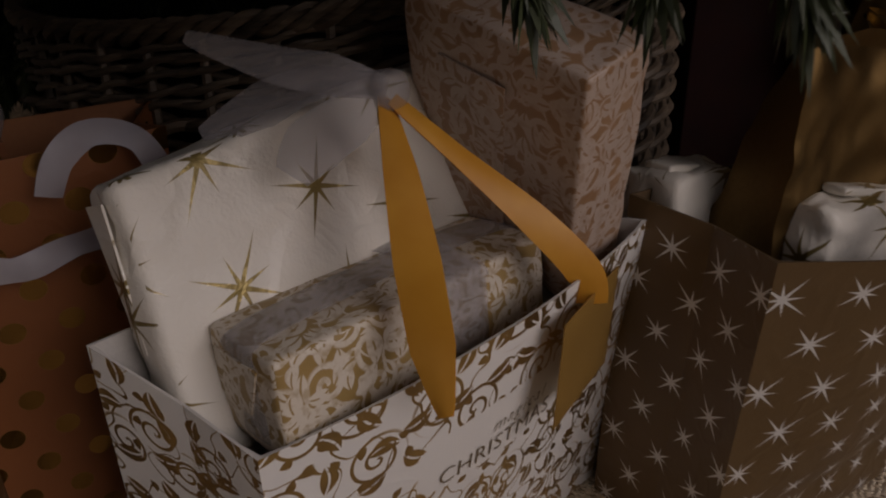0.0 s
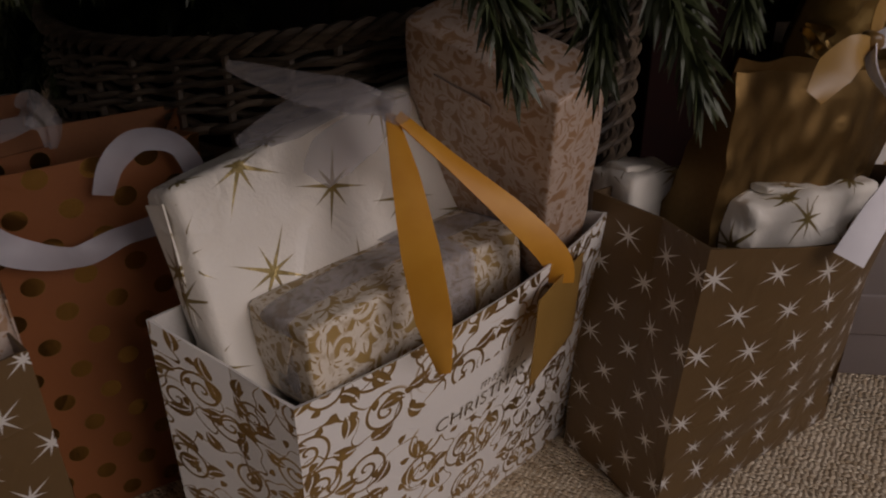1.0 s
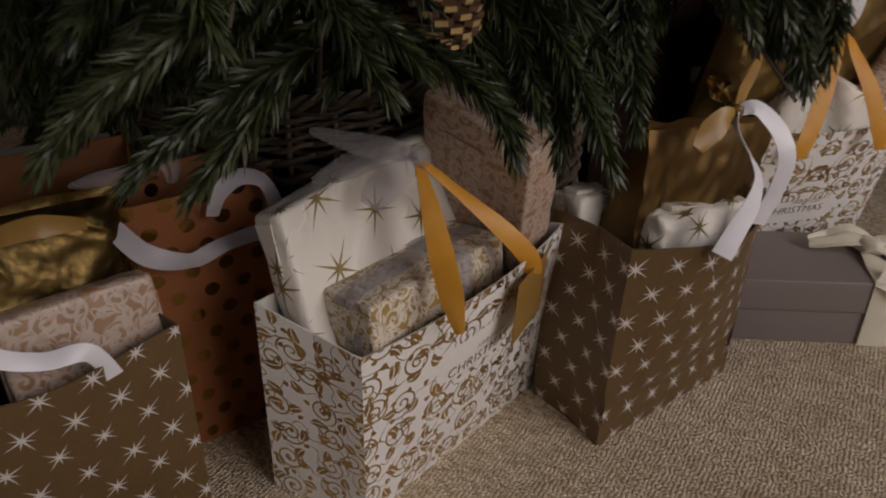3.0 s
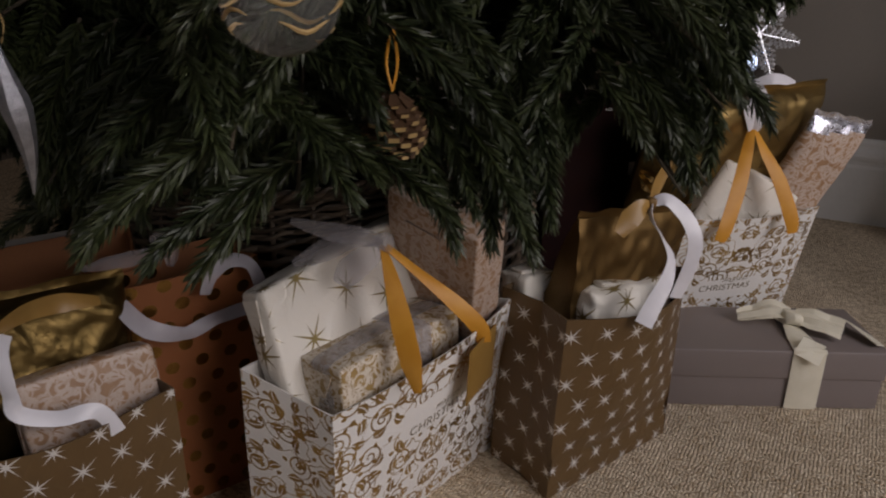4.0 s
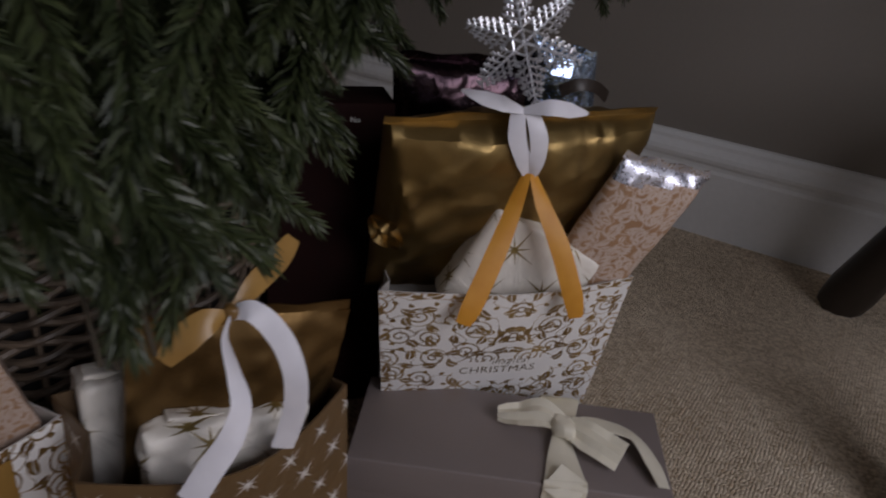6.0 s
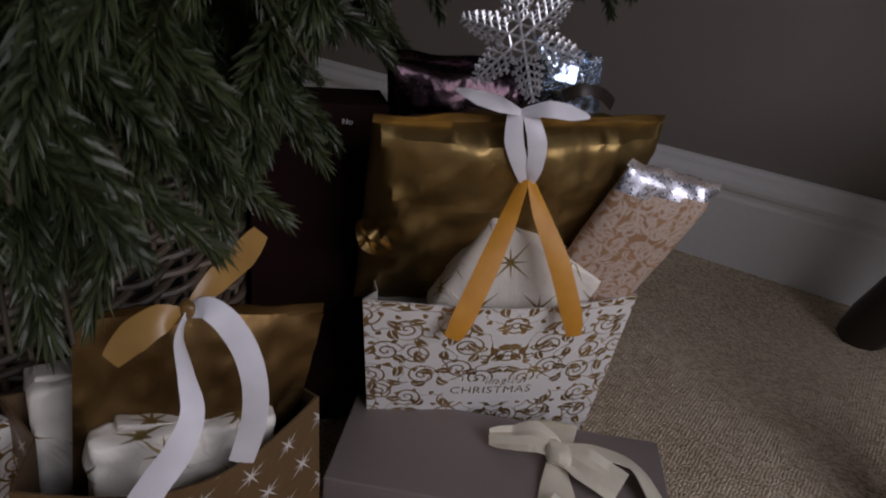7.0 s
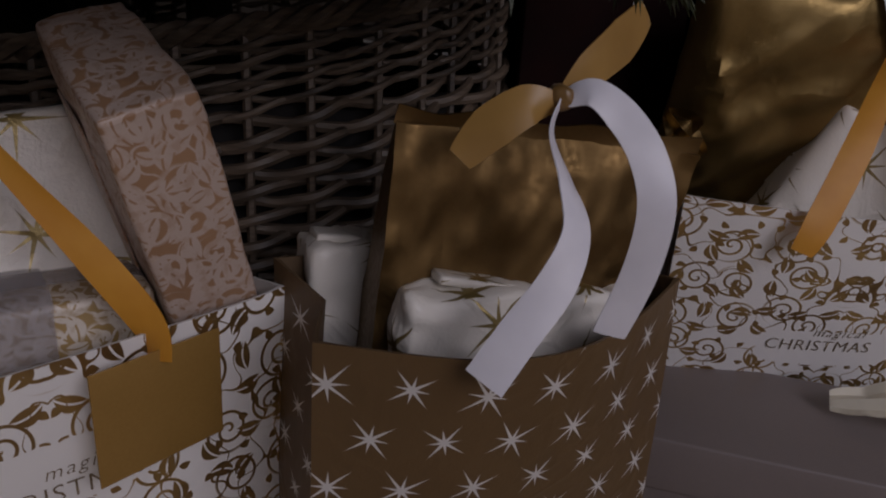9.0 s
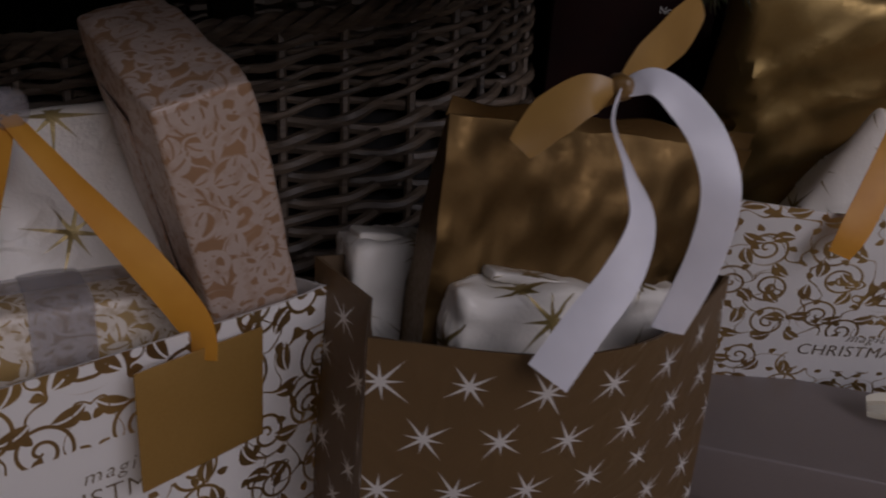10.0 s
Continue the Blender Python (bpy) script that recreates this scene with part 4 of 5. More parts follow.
# in the damask bag: a cream star parcel, a small gold damask one with a sheer ribbon, and a tall tan one
up = leaning(W_N, 18)
parcel("cream wrapped parcel with green-gold stars, standing in the damask bag", (0.218, 0.040, 0.150), place(Vector((0.007, 0.414, 0.314)) - up * 0.075 - W_N * 0.046, W_E, up), cream_star_mat, 0.007, 0.0016, 1.3, 0.004, slope=0.12)
small = parcel("small gold damask parcel tied with a sheer grey ribbon", (0.184, 0.062, 0.056), place((0.035, 0.393, 0.2105), W_E, leaning(W_N, 4)), gold_wrap, 0.005, 0.0014, 2.1, 0.002)
sheer = Nodes("sheer_organza")
sheer_mat = sheer.finish(sheer.mix(sheer.noise(sheer.coord(), 80, 3), (0.42, 0.39, 0.41), (0.54, 0.51, 0.53)), 0.45, 0.0, alpha=0.3)
part("sheer_band", strip([(0.028, 0.0345, -0.020), (0.028, 0.0348, 0.018), (0.027, 0.031, 0.0300), (0.026, 0.0, 0.0325), (0.025, -0.031, 0.0300), (0.024, -0.0348, 0.018), (0.024, -0.0345, -0.020)], 0.030, [(0, 1, 0), (0, 1, 0.3), (0, 0.5, 1), (0, 0, 1), (0, -0.5, 1), (0, -1, 0.3), (0, -1, 0)], thick=0.0006), sheer_mat, small)
part("sheer_band", strip([(-0.0925, -0.004, -0.022), (-0.0930, -0.003, 0.016), (-0.089, -0.002, 0.0295), (-0.04, 0.002, 0.0320), (0.03, 0.004, 0.0326), (0.088, 0.002, 0.0300), (0.0925, 0.0, 0.016)], 0.026, [(-1, 0, 0), (-1, 0, 0.3), (-0.5, 0, 1), (0, 0, 1), (0, 0, 1), (0.5, 0, 1), (1, 0, 0.3)], thick=0.0006), sheer_mat, small)
slab = thing("wrapped_parcel", "tall tan damask parcel leaning back against the basket", "parcel")
slab.matrix_world = place((0.106, 0.471, 0.292), (0.71, 0.645, 0.275), (-0.016, -0.378, 0.927))
part("paper_body", rounded_box((0.050, 0.130, 0.165), 0.004, 14, 0.0016, 3.3, 0.002), tan_wrap, slab)
bm = rounded_box((0.0012, 0.050, 0.120), 0.0005, 2)
bmesh.ops.translate(bm, verts=bm.verts, vec=(-0.0275, 0.010, -0.005))
part("paper_fold", bm, tan_wrap, slab)

# in the star bag: a bronze packet, two cream parcels
pillow("bronze foil pouch folded flat along its top, in the star bag", ((0.255, 0.446, 0.346), (0.414, 0.512, 0.330), (0.376, 0.512, 0.130), (0.226, 0.466, 0.130)), 0.052, bronze_foil, name="foil_parcel", seed=2.7, wrinkle=0.0060, gusset=True)
parcel("cream star parcel with crumpled ends in the star bag", (0.128, 0.032, 0.058), place((0.322, 0.457, 0.230), (0.875, 0.48, -0.05), leaning(S_N, 4)), cream_star_mat, 0.006, 0.0042, 5.1, 0.003, False)
parcel("small cream parcel tucked at the back of the star bag", (0.052, 0.045, 0.13), place((0.214, 0.497, 0.196), S_E, leaning(S_N, 4)), cream_star_mat, 0.007, 0.0045, 6.4, 0.002, False)

# in the other star bag
pillow("dark gold foil packet in the star bag", ((-0.430, 0.262, 0.318), (-0.232, 0.398, 0.312), (-0.232, 0.380, 0.150), (-0.408, 0.246, 0.150)), 0.06, dark_gold_foil, seed=6.0, wrinkle=0.005, power=3.0, ridges=0.9)
parcel("tan damask parcel at the front of the star bag", (0.125, 0.034, 0.13), place((-0.247, 0.310, 0.190), L_E, leaning(L_N, 14)), tan_wrap, 0.005, 0.0016, 7.7, 0.002)

# in the far damask bag
gold_pack = pillow("large glittering gold foil packet in the far bag", ((0.428, 0.694, 0.434), (0.727, 0.786, 0.440), (0.700, 0.835, 0.200), (0.412, 0.780, 0.200)), 0.072, gold_foil, seed=3.0, wrinkle=0.0050, power=2.6, skew=0.55, ridges=0.7)
part("corner_fold", strip([(0.418, 0.716, 0.322), (0.432, 0.706, 0.312), (0.441, 0.712, 0.300), (0.452, 0.716, 0.288)], 0.032, (-0.2, -1, 0.5), twist=[30, -20, 40, 0], taper=[0.2, 1.0, 0.8, 0.3], crease=0.12), brown_gold_foil, gold_pack, "crushed gold foil corner")
pillow("tan damask packet with a silver foil top", ((0.686, 0.733, 0.404), (0.790, 0.748, 0.382), (0.690, 0.752, 0.190), (0.600, 0.748, 0.205)), 0.034, [tan_wrap, silver_foil], name="wrapped_parcel", seed=8.0, wrinkle=0.002, power=4.0,
       parts=lambda u, v: v + 0.09 * u < 0.115)
parcel("cream star parcel standing on its corner in the far bag", (0.145, 0.052, 0.130), place((0.590, 0.748, 0.250), (0.86, 0.05, -0.42), (0.40, 0.02, 0.90)), cream_star_mat, 0.007, 0.0015, 9.2, 0.003)


# ---- ribbons and tags ----
# handles of the damask bag, tied above it with a sheer bow
part("ribbon_handle", strip([(0.035, 0.414, 0.330), (0.044, 0.385, 0.302), (0.053, 0.353, 0.267), (0.061, 0.322, 0.239), (0.067, 0.305, 0.214)], 0.022, (-0.1, -1, 0.5), twist=[60, 28, 5, -8, -25], taper=[0.45, 0.8, 1.05, 1.0, 0.35]), orange_satin, bag_w, "orange satin ribbon handle")
part("ribbon_handle", strip([(0.039, 0.412, 0.330), (0.073, 0.408, 0.300), (0.111, 0.403, 0.267), (0.139, 0.400, 0.237), (0.144, 0.399, 0.218)], 0.020, (-0.2, -1, 0.4), twist=[50, 45, 20, 0, -10], taper=[0.45, 0.65, 0.9, 1.0, 0.9]), orange_satin, bag_w, "orange satin ribbon handle")
bm = rounded_box((0.020, 0.018, 0.020), 0.008, 4, 0.003, 2.0)
bmesh.ops.translate(bm, verts=bm.verts, vec=(0.037, 0.414, 0.334))
part("bow_knot", bm, sheer_mat, bag_w, "sheer grey ribbon knot")
part("bow_tail", strip([(0.037, 0.414, 0.336), (0.011, 0.410, 0.343), (-0.017, 0.408, 0.349), (-0.059, 0.404, 0.364)], 0.024, (0, -1, 0.6), twist=[0, 20, -15, 10], taper=[0.35, 0.85, 0.9, 0.25]), sheer_mat, bag_w)
part("bow_tail", strip([(0.035, 0.414, 0.334), (0.005, 0.408, 0.340), (-0.025, 0.406, 0.330), (-0.059, 0.406, 0.313)], 0.022, (0, -1, 0.8), twist=[0, -20, 10, 20], taper=[0.4, 1.0, 1.1, 0.5]), sheer_mat, bag_w)
part("bow_tail", strip([(0.035, 0.412, 0.332), (0.019, 0.399, 0.324), (0.001, 0.388, 0.313), (-0.009, 0.382, 0.300)], 0.030, (0, -1, 0.4), taper=[0.4, 0.9, 1.0, 0.6]), sheer_mat, bag_w)
bm = rounded_box((0.073, 0.0012, 0.070), 0.0005, 1)
tag = part("gift_tag", bm, tag_mat, bag_w, "square gold card tag")
tag.matrix_world = place((0.143, 0.399, 0.190), (0.517, 0.856, 0.03), leaning(W_N, -4))

# handles of the brown star bag
part("ribbon_handle", strip([(0.335, 0.440, 0.363), (0.333, 0.428, 0.350), (0.342, 0.412, 0.332), (0.349, 0.400, 0.313), (0.343, 0.390, 0.291), (0.330, 0.382, 0.270), (0.316, 0.374, 0.246)], 0.0185, (0.1, -1, 0.3), twist=[85, 80, 62, 36, 8, -8, -14], taper=[0.5, 0.7, 0.8, 0.9, 1, 1.05, 1.1]), white_satin, bag_s, "white satin ribbon handle")
part("ribbon_handle", strip([(0.338, 0.440, 0.365), (0.350, 0.437, 0.369), (0.364, 0.434, 0.360), (0.377, 0.427, 0.344), (0.384, 0.421, 0.322), (0.382, 0.424, 0.290), (0.372, 0.428, 0.252)], 0.0175, (0.3, -1, 0.5), twist=[30, 14, 0, -10, -18, -10, 5], taper=[0.6, 0.9, 1, 1, 1, 1, 1]), white_satin, bag_s, "white satin ribbon handle")
part("bow_tail", strip([(0.336, 0.442, 0.365), (0.347, 0.460, 0.376), (0.362, 0.478, 0.390), (0.372, 0.488, 0.404)], 0.023, (0.3, -1, -0.2), twist=[30, 8, -10, -20], taper=[0.25, 0.8, 1.1, 0.7]), bronze_satin, bag_s, "bronze satin ribbon end")
part("bow_loop", strip([(0.334, 0.439, 0.362), (0.321, 0.430, 0.362), (0.306, 0.421, 0.352), (0.293, 0.414, 0.337)], 0.023, (-0.15, -1, 0.3), twist=[25, 0, -8, 12], taper=[0.35, 0.85, 1.0, 0.55]), bronze_satin, bag_s, "bronze satin ribbon loop")
bm = rounded_box((0.010, 0.008, 0.008), 0.003, 5, 0.005, 5.0)
bmesh.ops.translate(bm, verts=bm.verts, vec=(0.336, 0.441, 0.365))
part("bow_knot", bm, brown_satin, bag_s, "brown satin knot")

# handles of the far damask bag, drawn up to a white bow
part("ribbon_handle", strip([(0.524, 0.646, 0.236), (0.532, 0.648, 0.258), (0.552, 0.668, 0.310), (0.568, 0.692, 0.352), (0.580, 0.712, 0.386)], 0.021, (0.1, -1, 0.2), twist=[0, 0, 10, 25, 50], taper=[0.8, 1.1, 1.05, 0.85, 0.5]), orange_satin, bag_b, "orange satin ribbon handle")
part("ribbon_handle", strip([(0.650, 0.674, 0.236), (0.643, 0.674, 0.262), (0.622, 0.686, 0.315), (0.600, 0.702, 0.356), (0.586, 0.713, 0.386)], 0.021, (-0.1, -1, 0.2), twist=[0, 0, -10, -25, -50], taper=[0.7, 1.05, 1.05, 0.85, 0.5]), orange_satin, bag_b, "orange satin ribbon handle")
for dx, spread in ((-0.007, -14), (0.007, 14)):
    part("bow_tail", strip([(0.583 + dx * 0.4, 0.713, 0.384), (0.580 + dx, 0.704, 0.402), (0.574 + dx * 1.6, 0.700, 0.428), (0.568 + dx, 0.706, 0.454)], 0.018, (0, -1, 0.2), twist=[spread, 0, 0, -spread], taper=[0.5, 0.9, 1.05, 0.8]), white_satin, bag_b, "white satin ribbon")
part("bow_loop", strip([(0.566, 0.706, 0.454), (0.590, 0.696, 0.462), (0.612, 0.700, 0.460), (0.632, 0.708, 0.456)], 0.017, (0, -0.9, 0.6), taper=[0.4, 1.0, 0.95, 0.2]), white_satin, bag_b, "white satin ribbon")
part("bow_loop", strip([(0.566, 0.706, 0.454), (0.545, 0.696, 0.462), (0.525, 0.698, 0.466), (0.503, 0.706, 0.470)], 0.016, (0, -0.9, 0.6), taper=[0.4, 1.0, 0.95, 0.2]), white_satin, bag_b, "white satin ribbon")

# handles of the copper bag and of the left star bag
soft = Nodes("lilac_grey_organza")
soft_organza = soft.finish(soft.mix(soft.noise(soft.coord(), 60, 3), (0.50, 0.48, 0.53), (0.62, 0.60, 0.65)), 0.42, 0.0, alpha=0.62)
part("ribbon_handle", strip([(-0.232, 0.378, 0.284), (-0.212, 0.386, 0.254), (-0.180, 0.404, 0.238), (-0.150, 0.424, 0.245), (-0.112, 0.446, 0.248), (-0.088, 0.462, 0.236)], 0.019, (0.3, -1, 0.1), twist=[50, 34, -14, 48, 30, 10], taper=[1.1, 1.1, 0.85, 0.8, 0.85, 0.9]), soft_organza, bag_r, "white satin ribbon handle")
part("ribbon_handle", strip([(-0.158, 0.420, 0.276), (-0.150, 0.426, 0.296), (-0.134, 0.436, 0.308), (-0.114, 0.448, 0.300), (-0.104, 0.452, 0.272), (-0.102, 0.452, 0.240)], 0.0165, (0.4, -1, 0.2), twist=[-40, -20, 30, 40, 20, 0]), soft_organza, bag_r, "white satin ribbon handle")
part("ribbon_handle", strip([(-0.292, 0.268, 0.312), (-0.290, 0.252, 0.300), (-0.282, 0.240, 0.270), (-0.276, 0.236, 0.252), (-0.252, 0.252, 0.236), (-0.226, 0.268, 0.232), (-0.212, 0.272, 0.206)], 0.0145, (0.3, -1, 0.5), twist=[20, 0, -30, 15, 25, 0, -10]), white_satin, bag_l, "white satin ribbon handle")
part("ribbon_handle", strip([(-0.31, 0.262, 0.312), (-0.33, 0.230, 0.290), (-0.325, 0.200, 0.250), (-0.312, 0.196, 0.215)], 0.019, (0.3, -1, 0.4)), white_satin, bag_l, "white satin ribbon handle")
part("bow_tail", strip([(-0.296, 0.270, 0.316), (-0.275, 0.282, 0.326), (-0.252, 0.300, 0.326), (-0.226, 0.316, 0.320)], 0.020, (0.1, -0.8, 0.7), taper=[0.4, 1, 0.9, 0.5], twist=[0, 20, -10, 20]), bronze_satin, bag_l, "bronze satin ribbon end")
part("bow_tail", strip([(-0.296, 0.270, 0.316), (-0.312, 0.262, 0.328), (-0.330, 0.256, 0.328), (-0.345, 0.250, 0.318)], 0.020, (0.1, -0.8, 0.7), taper=[0.4, 1, 0.9, 0.5]), bronze_satin, bag_l, "bronze satin ribbon end")
part("bow_knot", strip([(-0.215, 0.452, 0.322), (-0.205, 0.446, 0.328), (-0.196, 0.446, 0.316), (-0.198, 0.446, 0.300)], 0.024, (0, -1, 0.3), taper=[0.5, 1, 0.8, 0.3], crease=0.1), sheer_mat, bag_r2, "sheer grey ribbon knot")
part("bow_tail", strip([(-0.208, 0.450, 0.318), (-0.235, 0.440, 0.312), (-0.262, 0.430, 0.310), (-0.285, 0.426, 0.306)], 0.018, (0, -0.9, 0.6), taper=[0.5, 1, 0.8, 0.2]), sheer_mat, bag_r2)


# ---- decorations on the tree ----
def snowflake(at, facing, radius):
    ob = thing("snowflake_decoration", "silver glitter snowflake tied above the white bow of the far bag", "decoration")
    ob.matrix_world = look(at, facing) @ Matrix.Rotation(radians(12), 4, "Z")
    n = Nodes("silver_glitter")
    cells = n.voronoi(n.coord(), 900)
    n.bump(n.xyz(cells["Color"])[0], 0.8, 0.002)
    mat = n.finish(n.mix(n.xyz(cells["Color"])[1], (0.36, 0.37, 0.40), (0.80, 0.81, 0.85)), 0.3, 0.8)
    for k in range(6):
        bm = bmesh.new()
        a = math.pi / 3 * k

        def spot(r, off, ang=a):
            return Vector((math.cos(ang) * r - math.sin(ang) * off, math.sin(ang) * r + math.cos(ang) * off, 0))

        tube([spot(0.0, 0), spot(radius, 0)], [0.0017, 0.0013], 6, bm)
        for f, w in ((0.24, 0.20), (0.36, 0.26), (0.49, 0.22), (0.61, 0.19), (0.73, 0.16), (0.84, 0.12), (0.94, 0.08)):
            for s in (-1, 1):
                tip = spot(radius * (f + w * 0.62), s * radius * w)
                tube([spot(radius * f, 0), tip], [0.0014, 0.0011], 5, bm)
                for along, reach in ((0.4, 0.09), (0.7, 0.07)):
                    if f < 0.8:
                        at_twig = lerp(spot(radius * f, 0), tip, along)
                        tube([at_twig, at_twig + spot(radius * reach, 0)], 0.001, 5, bm)
                        tube([at_twig, at_twig + spot(0, s * radius * reach)], 0.001, 5, bm)
        b = a + math.pi / 3
        tube([spot(radius * 0.22, 0), Vector((math.cos(b) * radius * 0.22, math.sin(b) * radius * 0.22, 0))], 0.0014, 5, bm)
        part("arm", bm, mat, ob)
    return ob


snowflake((0.555, 0.684, 0.525), (0.50, 0.0, 0.72), 0.057)

cone_brown = plain("pine_cone_brown", (0.055, 0.028, 0.014), (0.10, 0.052, 0.026), 0.5, scale=60)
cone_gold = plain("pine_cone_gold_tips", (0.42, 0.28, 0.12), (0.55, 0.38, 0.17), 0.45, 0.4, scale=80)
cone = thing("pine_cone", "brown pine cone with gold-tipped scales on an orange loop", "pine cone", at=(0.046, 0.252, 0.520))
cone.scale = (1.08, 1.08, 1.08)
bm = rounded_box((0.022, 0.022, 0.042), 0.0105, 4)
bmesh.ops.translate(bm, verts=bm.verts, vec=(0, 0, -0.024))
part("core", bm, cone_brown, cone)
scale_mesh = bmesh.new()
vs = [scale_mesh.verts.new(p) for p in ((0, -0.003, 0), (0, 0.003, 0), (0.012, 0.0055, -0.002), (0.012, -0.0055, -0.002), (0.015, 0.003, -0.0015), (0.015, -0.003, -0.0015),
                                        (0.012, 0.0055, 0.0008), (0.012, -0.0055, 0.0008), (0.015, 0.003, 0.0014), (0.015, -0.003, 0.0014), (0, -0.003, 0.003), (0, 0.003, 0.003))]
for idx, mi in (((0, 1, 2, 3), 0), ((3, 2, 4, 5), 0), ((10, 7, 6, 11), 0), ((7, 9, 8, 6), 0), ((5, 4, 8, 9), 1), ((1, 11, 6, 2), 0), ((0, 3, 7, 10), 0), ((2, 6, 8, 4), 0), ((3, 5, 9, 7), 0)):
    scale_mesh.faces.new([vs[i] for i in idx]).material_index = mi
bmesh.ops.recalc_face_normals(scale_mesh, faces=scale_mesh.faces)
scale_data = bpy.data.meshes.new("scale")
scale_mesh.to_mesh(scale_data)
scale_mesh.free()
scale_data.materials.append(cone_brown)
scale_data.materials.append(cone_gold)
for i in range(72):
    f = i / 71
    ob = new("scale", scale_data)
    ob.parent = cone
    grow = 0.5 + 0.75 * math.sin(math.pi * (0.12 + 0.80 * f))
    ob.matrix_basis = Matrix.Translation((0, 0, -0.002 - 0.046 * f)) @ Matrix.Rotation(i * 2.39996, 4, "Z") @ Matrix.Translation((0.006 * grow, 0, 0)) @ Matrix.Rotation(radians(28 - 25 * f), 4, "Y") @ Matrix.Scale(grow, 4)
part("hanging_loop", tube(spline([(0, 0, 0), (0.004, 0, 0.02), (0.001, 0, 0.042), (-0.004, 0, 0.02), (0, 0, 0)], 5), 0.0011, 5), orange_satin, cone, "orange cord loop")

glass = Nodes("clear_bauble_glass")
glass_mat = glass.finish(glass.mix(glass.noise(glass.coord(), 30, 3), (0.88, 0.87, 0.86), (0.97, 0.96, 0.95)), 0.04, 0.0, transmission_weight=0.95, ior=1.06)


def bauble(at, radius, label):
    ob = thing("bauble", label, "bauble", at=at)
    bm = bmesh.new()
    bmesh.ops.create_uvsphere(bm, u_segments=40, v_segments=24, radius=radius)
    for v in bm.verts:
        v.co.z *= 0.97
    part("glass_ball", bm, glass_mat, ob)
    bm = bmesh.new()
    for k in range(14):
        a0, z0 = k * 2.4, -0.6 + 0.09 * k
        pts = []
        for j in range(7):
            a, z = a0 + 0.16 * j, z0 + 0.10 * math.sin(j * 0.9 + k)
            z = max(-0.92, min(0.92, z))
            r = math.sqrt(1 - z * z) * 1.012
            pts.append(Vector((math.cos(a) * r, math.sin(a) * r, z * 0.97)) * radius)
        tube(pts, [0.0003 + 0.0012 * math.sin(math.pi * j / 6) for j in range(7)], 5, bm)
    part("gold_tracery", bm, cone_gold, ob, "gold glitter lines on the glass")
    bm = tube([Vector((0, 0, radius * 0.95)), Vector((0, 0, radius * 1.12))], 0.006, 12)
    part("cap", bm, cone_gold, ob)
    part("hanging_loop", tube(spline([(0, 0, radius * 1.1), (0.005, 0, radius * 1.1 + 0.015), (0, 0, radius * 1.1 + 0.032), (-0.005, 0, radius * 1.1 + 0.015), (0, 0, radius * 1.1)], 5), 0.0006, 5), cone_gold, ob)
    return ob


bauble((-0.016, 0.102, 0.595), 0.0325, "clear glass bauble with gold tracery hanging from a branch")
bauble((0.315, 0.305, 0.644), 0.034, "clear frosted glass bauble hanging low in the tree")
icicle_mat = plain("silver_glitter_icicle", (0.24, 0.25, 0.28), (0.50, 0.51, 0.56), 0.34, 0.6, scale=160, fine=900, bump=0.6)
icicle = thing("icicle_decoration", "long faceted silver glitter icicle hanging from a branch", "decoration", at=(-0.238, 0.255, 0.440))
pts = [Vector((0.004 * math.sin(k * 0.3), 0.003 * math.cos(k * 0.3), 0.118 * k / 14)) for k in range(15)]
part("spike", tube(pts, [0.0008 + 0.0108 * min((k / 14) / 0.6, (1.04 - k / 14) / 0.44) for k in range(15)], 6), icicle_mat, icicle)
part("hanging_loop", tube(spline([(0, 0, 0.116), (0.004, 0, 0.13), (0, 0, 0.145)], 5), 0.0006, 5), cone_gold, icicle)

# fairy lights: a clear wire with small unlit bulbs
lights = thing("fairy_lights", "clear wire of small unlit fairy lights strung in the tree", "string lights")
wire_mat = plain("clear_grey_wire", (0.35, 0.35, 0.34), (0.5, 0.5, 0.49), 0.3)
wire = spline([(0.175, 0.28, 0.614), (0.206, 0.28, 0.610), (0.224, 0.28, 0.609), (0.2445, 0.28, 0.615), (0.270, 0.28, 0.613), (0.292, 0.28, 0.621), (0.318, 0.30, 0.650)], 8)
part("wire", tube(wire, 0.0008, 5), wire_mat, lights)
for k in (16, 32):
    p = wire[k]
    bm = rounded_box((0.007, 0.007, 0.011), 0.0033, 3)
    bmesh.ops.translate(bm, verts=bm.verts, vec=p + Vector((0, 0, -0.007)))
    part("bulb", bm, white_satin, lights, "small frosted bulb")


# ---- behind the far bag ----
purple_film = foil("black_purple_film", (0.025, 0.018, 0.022), (0.07, 0.045, 0.055), 0.2, 0.1, 10, 0.4)
blue_film = foil("pale_blue_film", (0.30, 0.45, 0.72), (0.55, 0.70, 0.90), 0.2, 0.1, 18, 0.5)
maroon_card = plain("dark_maroon_card", (0.010, 0.003, 0.003), (0.017, 0.005, 0.004), 0.8, specular_ior_level=0.1)
pillow("black and purple glossy film packet behind the gold packet", ((0.43, 0.80, 0.475), (0.62, 0.87, 0.468), (0.60, 0.92, 0.30), (0.44, 0.86, 0.30)), 0.08, purple_film, name="film_packet", seed=12, wrinkle=0.006)
blue = pillow("pale blue shiny packet with a black strap", ((0.588, 0.835, 0.500), (0.668, 0.860, 0.480), (0.690, 0.900, 0.30), (0.600, 0.880, 0.30)), 0.05, blue_film, name="film_packet", seed=14, wrinkle=0.004)
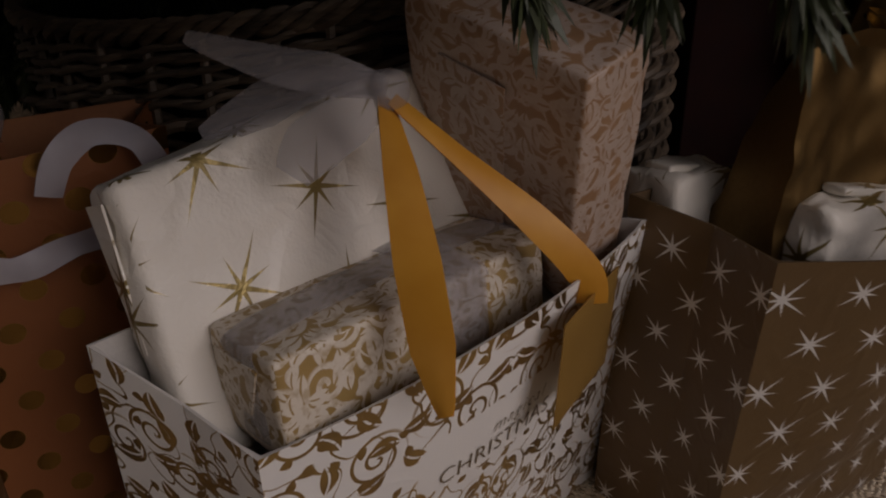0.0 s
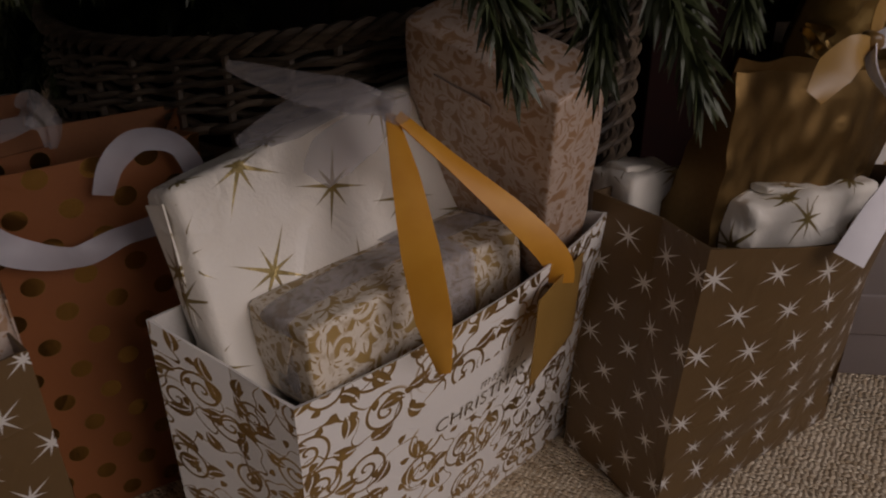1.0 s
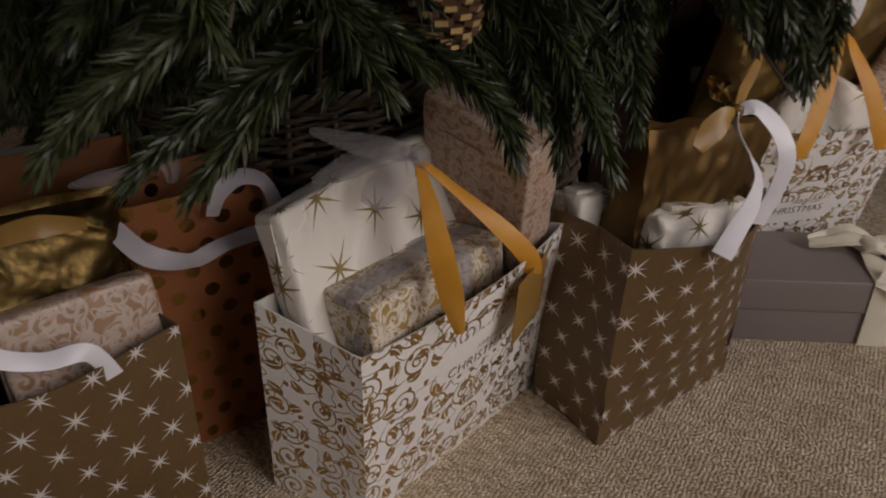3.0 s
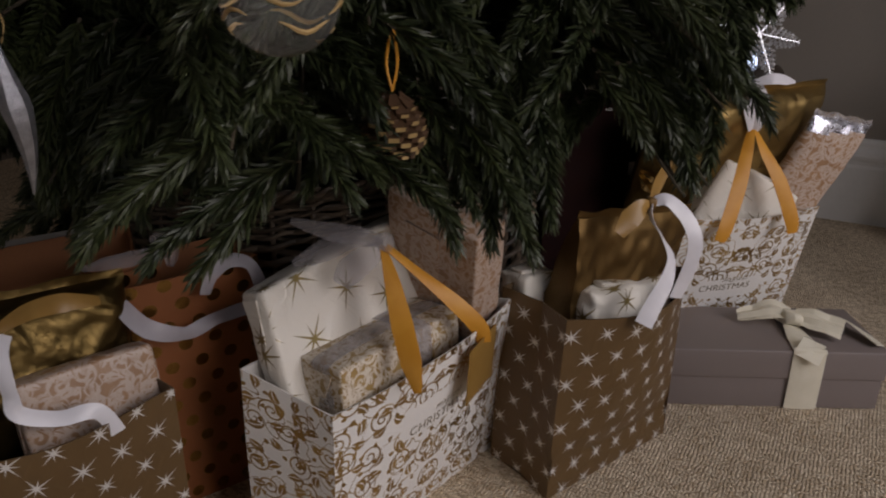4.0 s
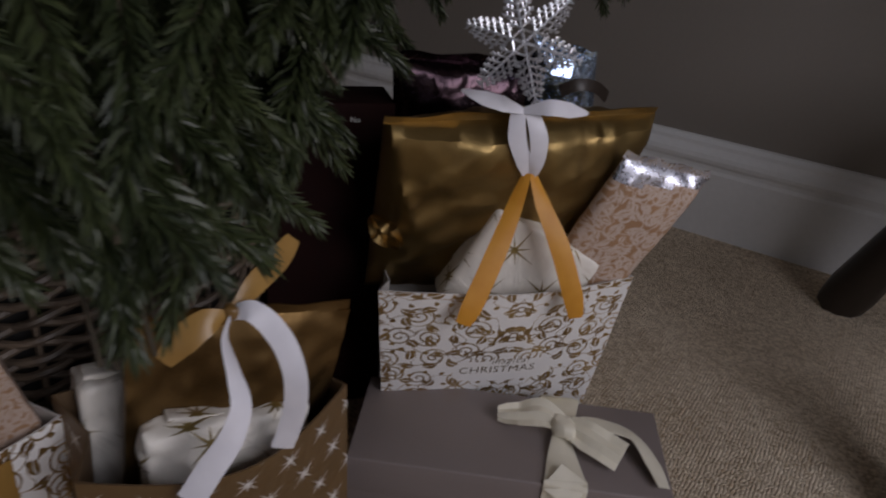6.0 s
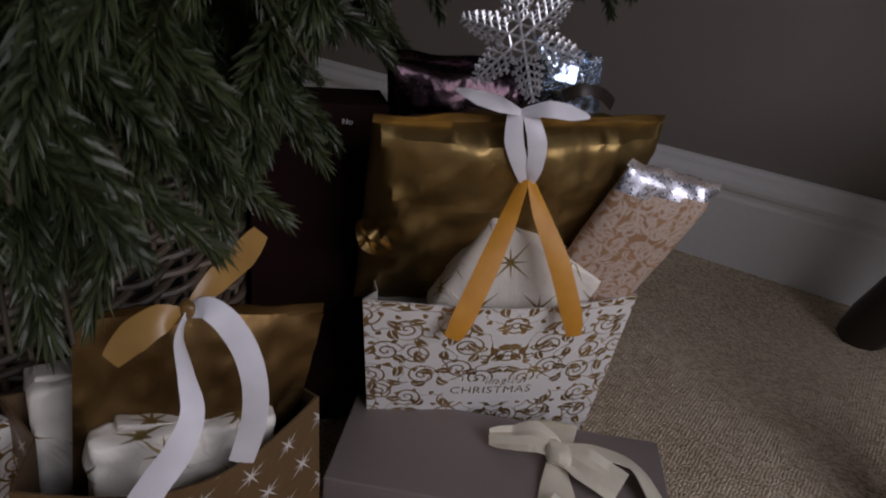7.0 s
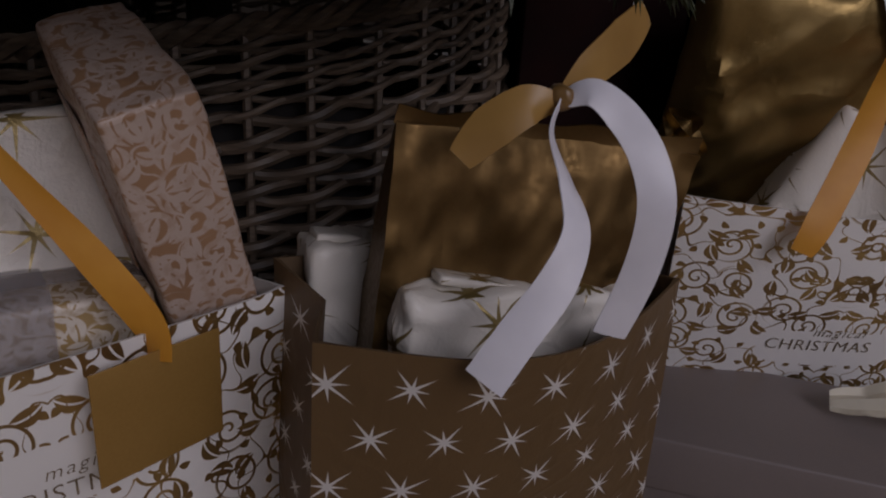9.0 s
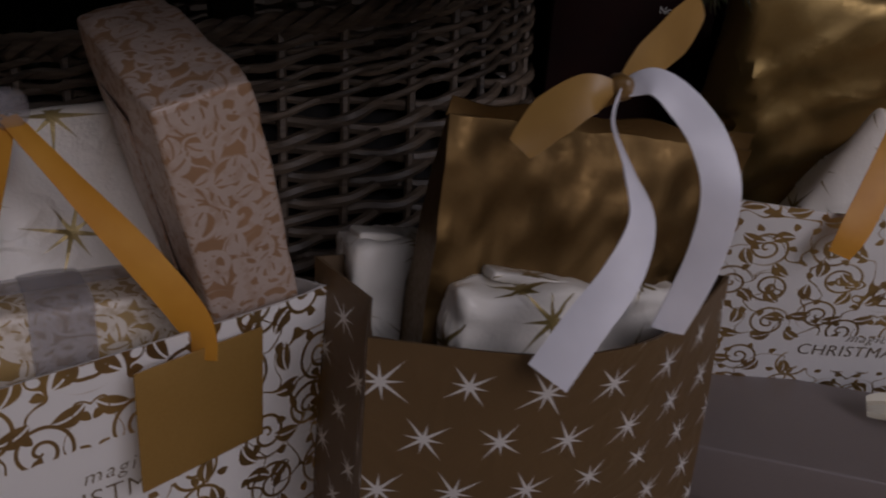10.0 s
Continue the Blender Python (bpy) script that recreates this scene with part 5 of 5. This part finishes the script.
part("strap", strip([(0.62, 0.805, 0.452), (0.640, 0.803, 0.462), (0.662, 0.812, 0.458), (0.680, 0.828, 0.444)], 0.014, (0, -1, 0.5)), dark_wood, blue, "black strap")
stack = thing("cardboard_carton", "plain brown carton hidden behind the gift bags", "carton")
stack.matrix_world = place((0.565, 0.935, 0.14), (1, 0.3, 0), (0, 0, 1))
part("carton_body", rounded_box((0.26, 0.14, 0.28), 0.002, 2), star_inner, stack)
# widened leftwards so that its dark card fills the black gap beside the basket
maroon = thing("maroon_box", "tall dark maroon card box with small pale print", "box")
maroon.matrix_world = place((0.355, 0.835, 0.21), (1, 0.25, 0), (0, 0, 1))
part("box_body", rounded_box((0.150, 0.075, 0.42), 0.002, 2), maroon_card, maroon)
curve = bpy.data.curves.new("print", "FONT")
curve.body, curve.size, curve.align_x = "No", 0.009, "CENTER"
tmp = new("print_outline", curve)
me = bpy.data.meshes.new_from_object(tmp.evaluated_get(bpy.context.evaluated_depsgraph_get()))
bpy.data.objects.remove(tmp)
me.transform(Matrix.Translation((0.028, -0.0384, 0.188)) @ Matrix.Rotation(radians(90), 4, "X"))
me.materials.clear()
me.materials.append(board_white)
ob = new("printed_word", me)
ob.parent = maroon
book = thing("white_book", "white box with a red print behind the copper bags", "box")
book.matrix_world = place((-0.40, 0.565, 0.145), (0.86, 0.5, 0), (0, -0.1, 1))
part("box_body", rounded_box((0.20, 0.05, 0.29), 0.003, 2), board_white, book)
bm = rounded_box((0.030, 0.001, 0.018), 0.0004, 1)
bmesh.ops.translate(bm, verts=bm.verts, vec=(0.03, -0.0256, 0.125))
part("print_patch", bm, plain("red_print", (0.30, 0.02, 0.02), (0.36, 0.03, 0.03), 0.5), book, "small red printed patch")


# ---- dark wooden chair at the wall ----
def chair():
    ob = thing("wooden_chair", "low black-brown wooden chair with thick splayed legs near the wall", "chair", at=(1.465, 0.800, 0))
    seat = rounded_box((0.40, 0.40, 0.04), 0.012, 4)
    bmesh.ops.translate(seat, verts=seat.verts, vec=(0, 0, 0.45))
    part("seat", seat, dark_wood, ob)
    for sx in (-1, 1):
        for sy in (-1, 1):
            foot, head = Vector((sx * 0.29, sy * 0.29, 0)), Vector((sx * 0.165, sy * 0.165, 0.435))
            part("leg", tube([foot, lerp(foot, head, 0.1), lerp(foot, head, 0.5), head], [0.040, 0.044, 0.034, 0.026], 10), dark_wood, ob)
    for sx in (-1, 1):
        part("back_post", tube([Vector((sx * 0.17, 0.18, 0.46)), Vector((sx * 0.18, 0.24, 0.86))], 0.014, 8), dark_wood, ob)
    for z in (0.60, 0.71, 0.82):
        bm = rounded_box((0.35, 0.016, 0.05), 0.006, 3)
        bmesh.ops.translate(bm, verts=bm.verts, vec=(0, 0.18 + 0.06 * (z - 0.46) / 0.40, z))
        part("back_rail", bm, dark_wood, ob)
    ob.rotation_euler.z = radians(-18)
    return ob


chair()
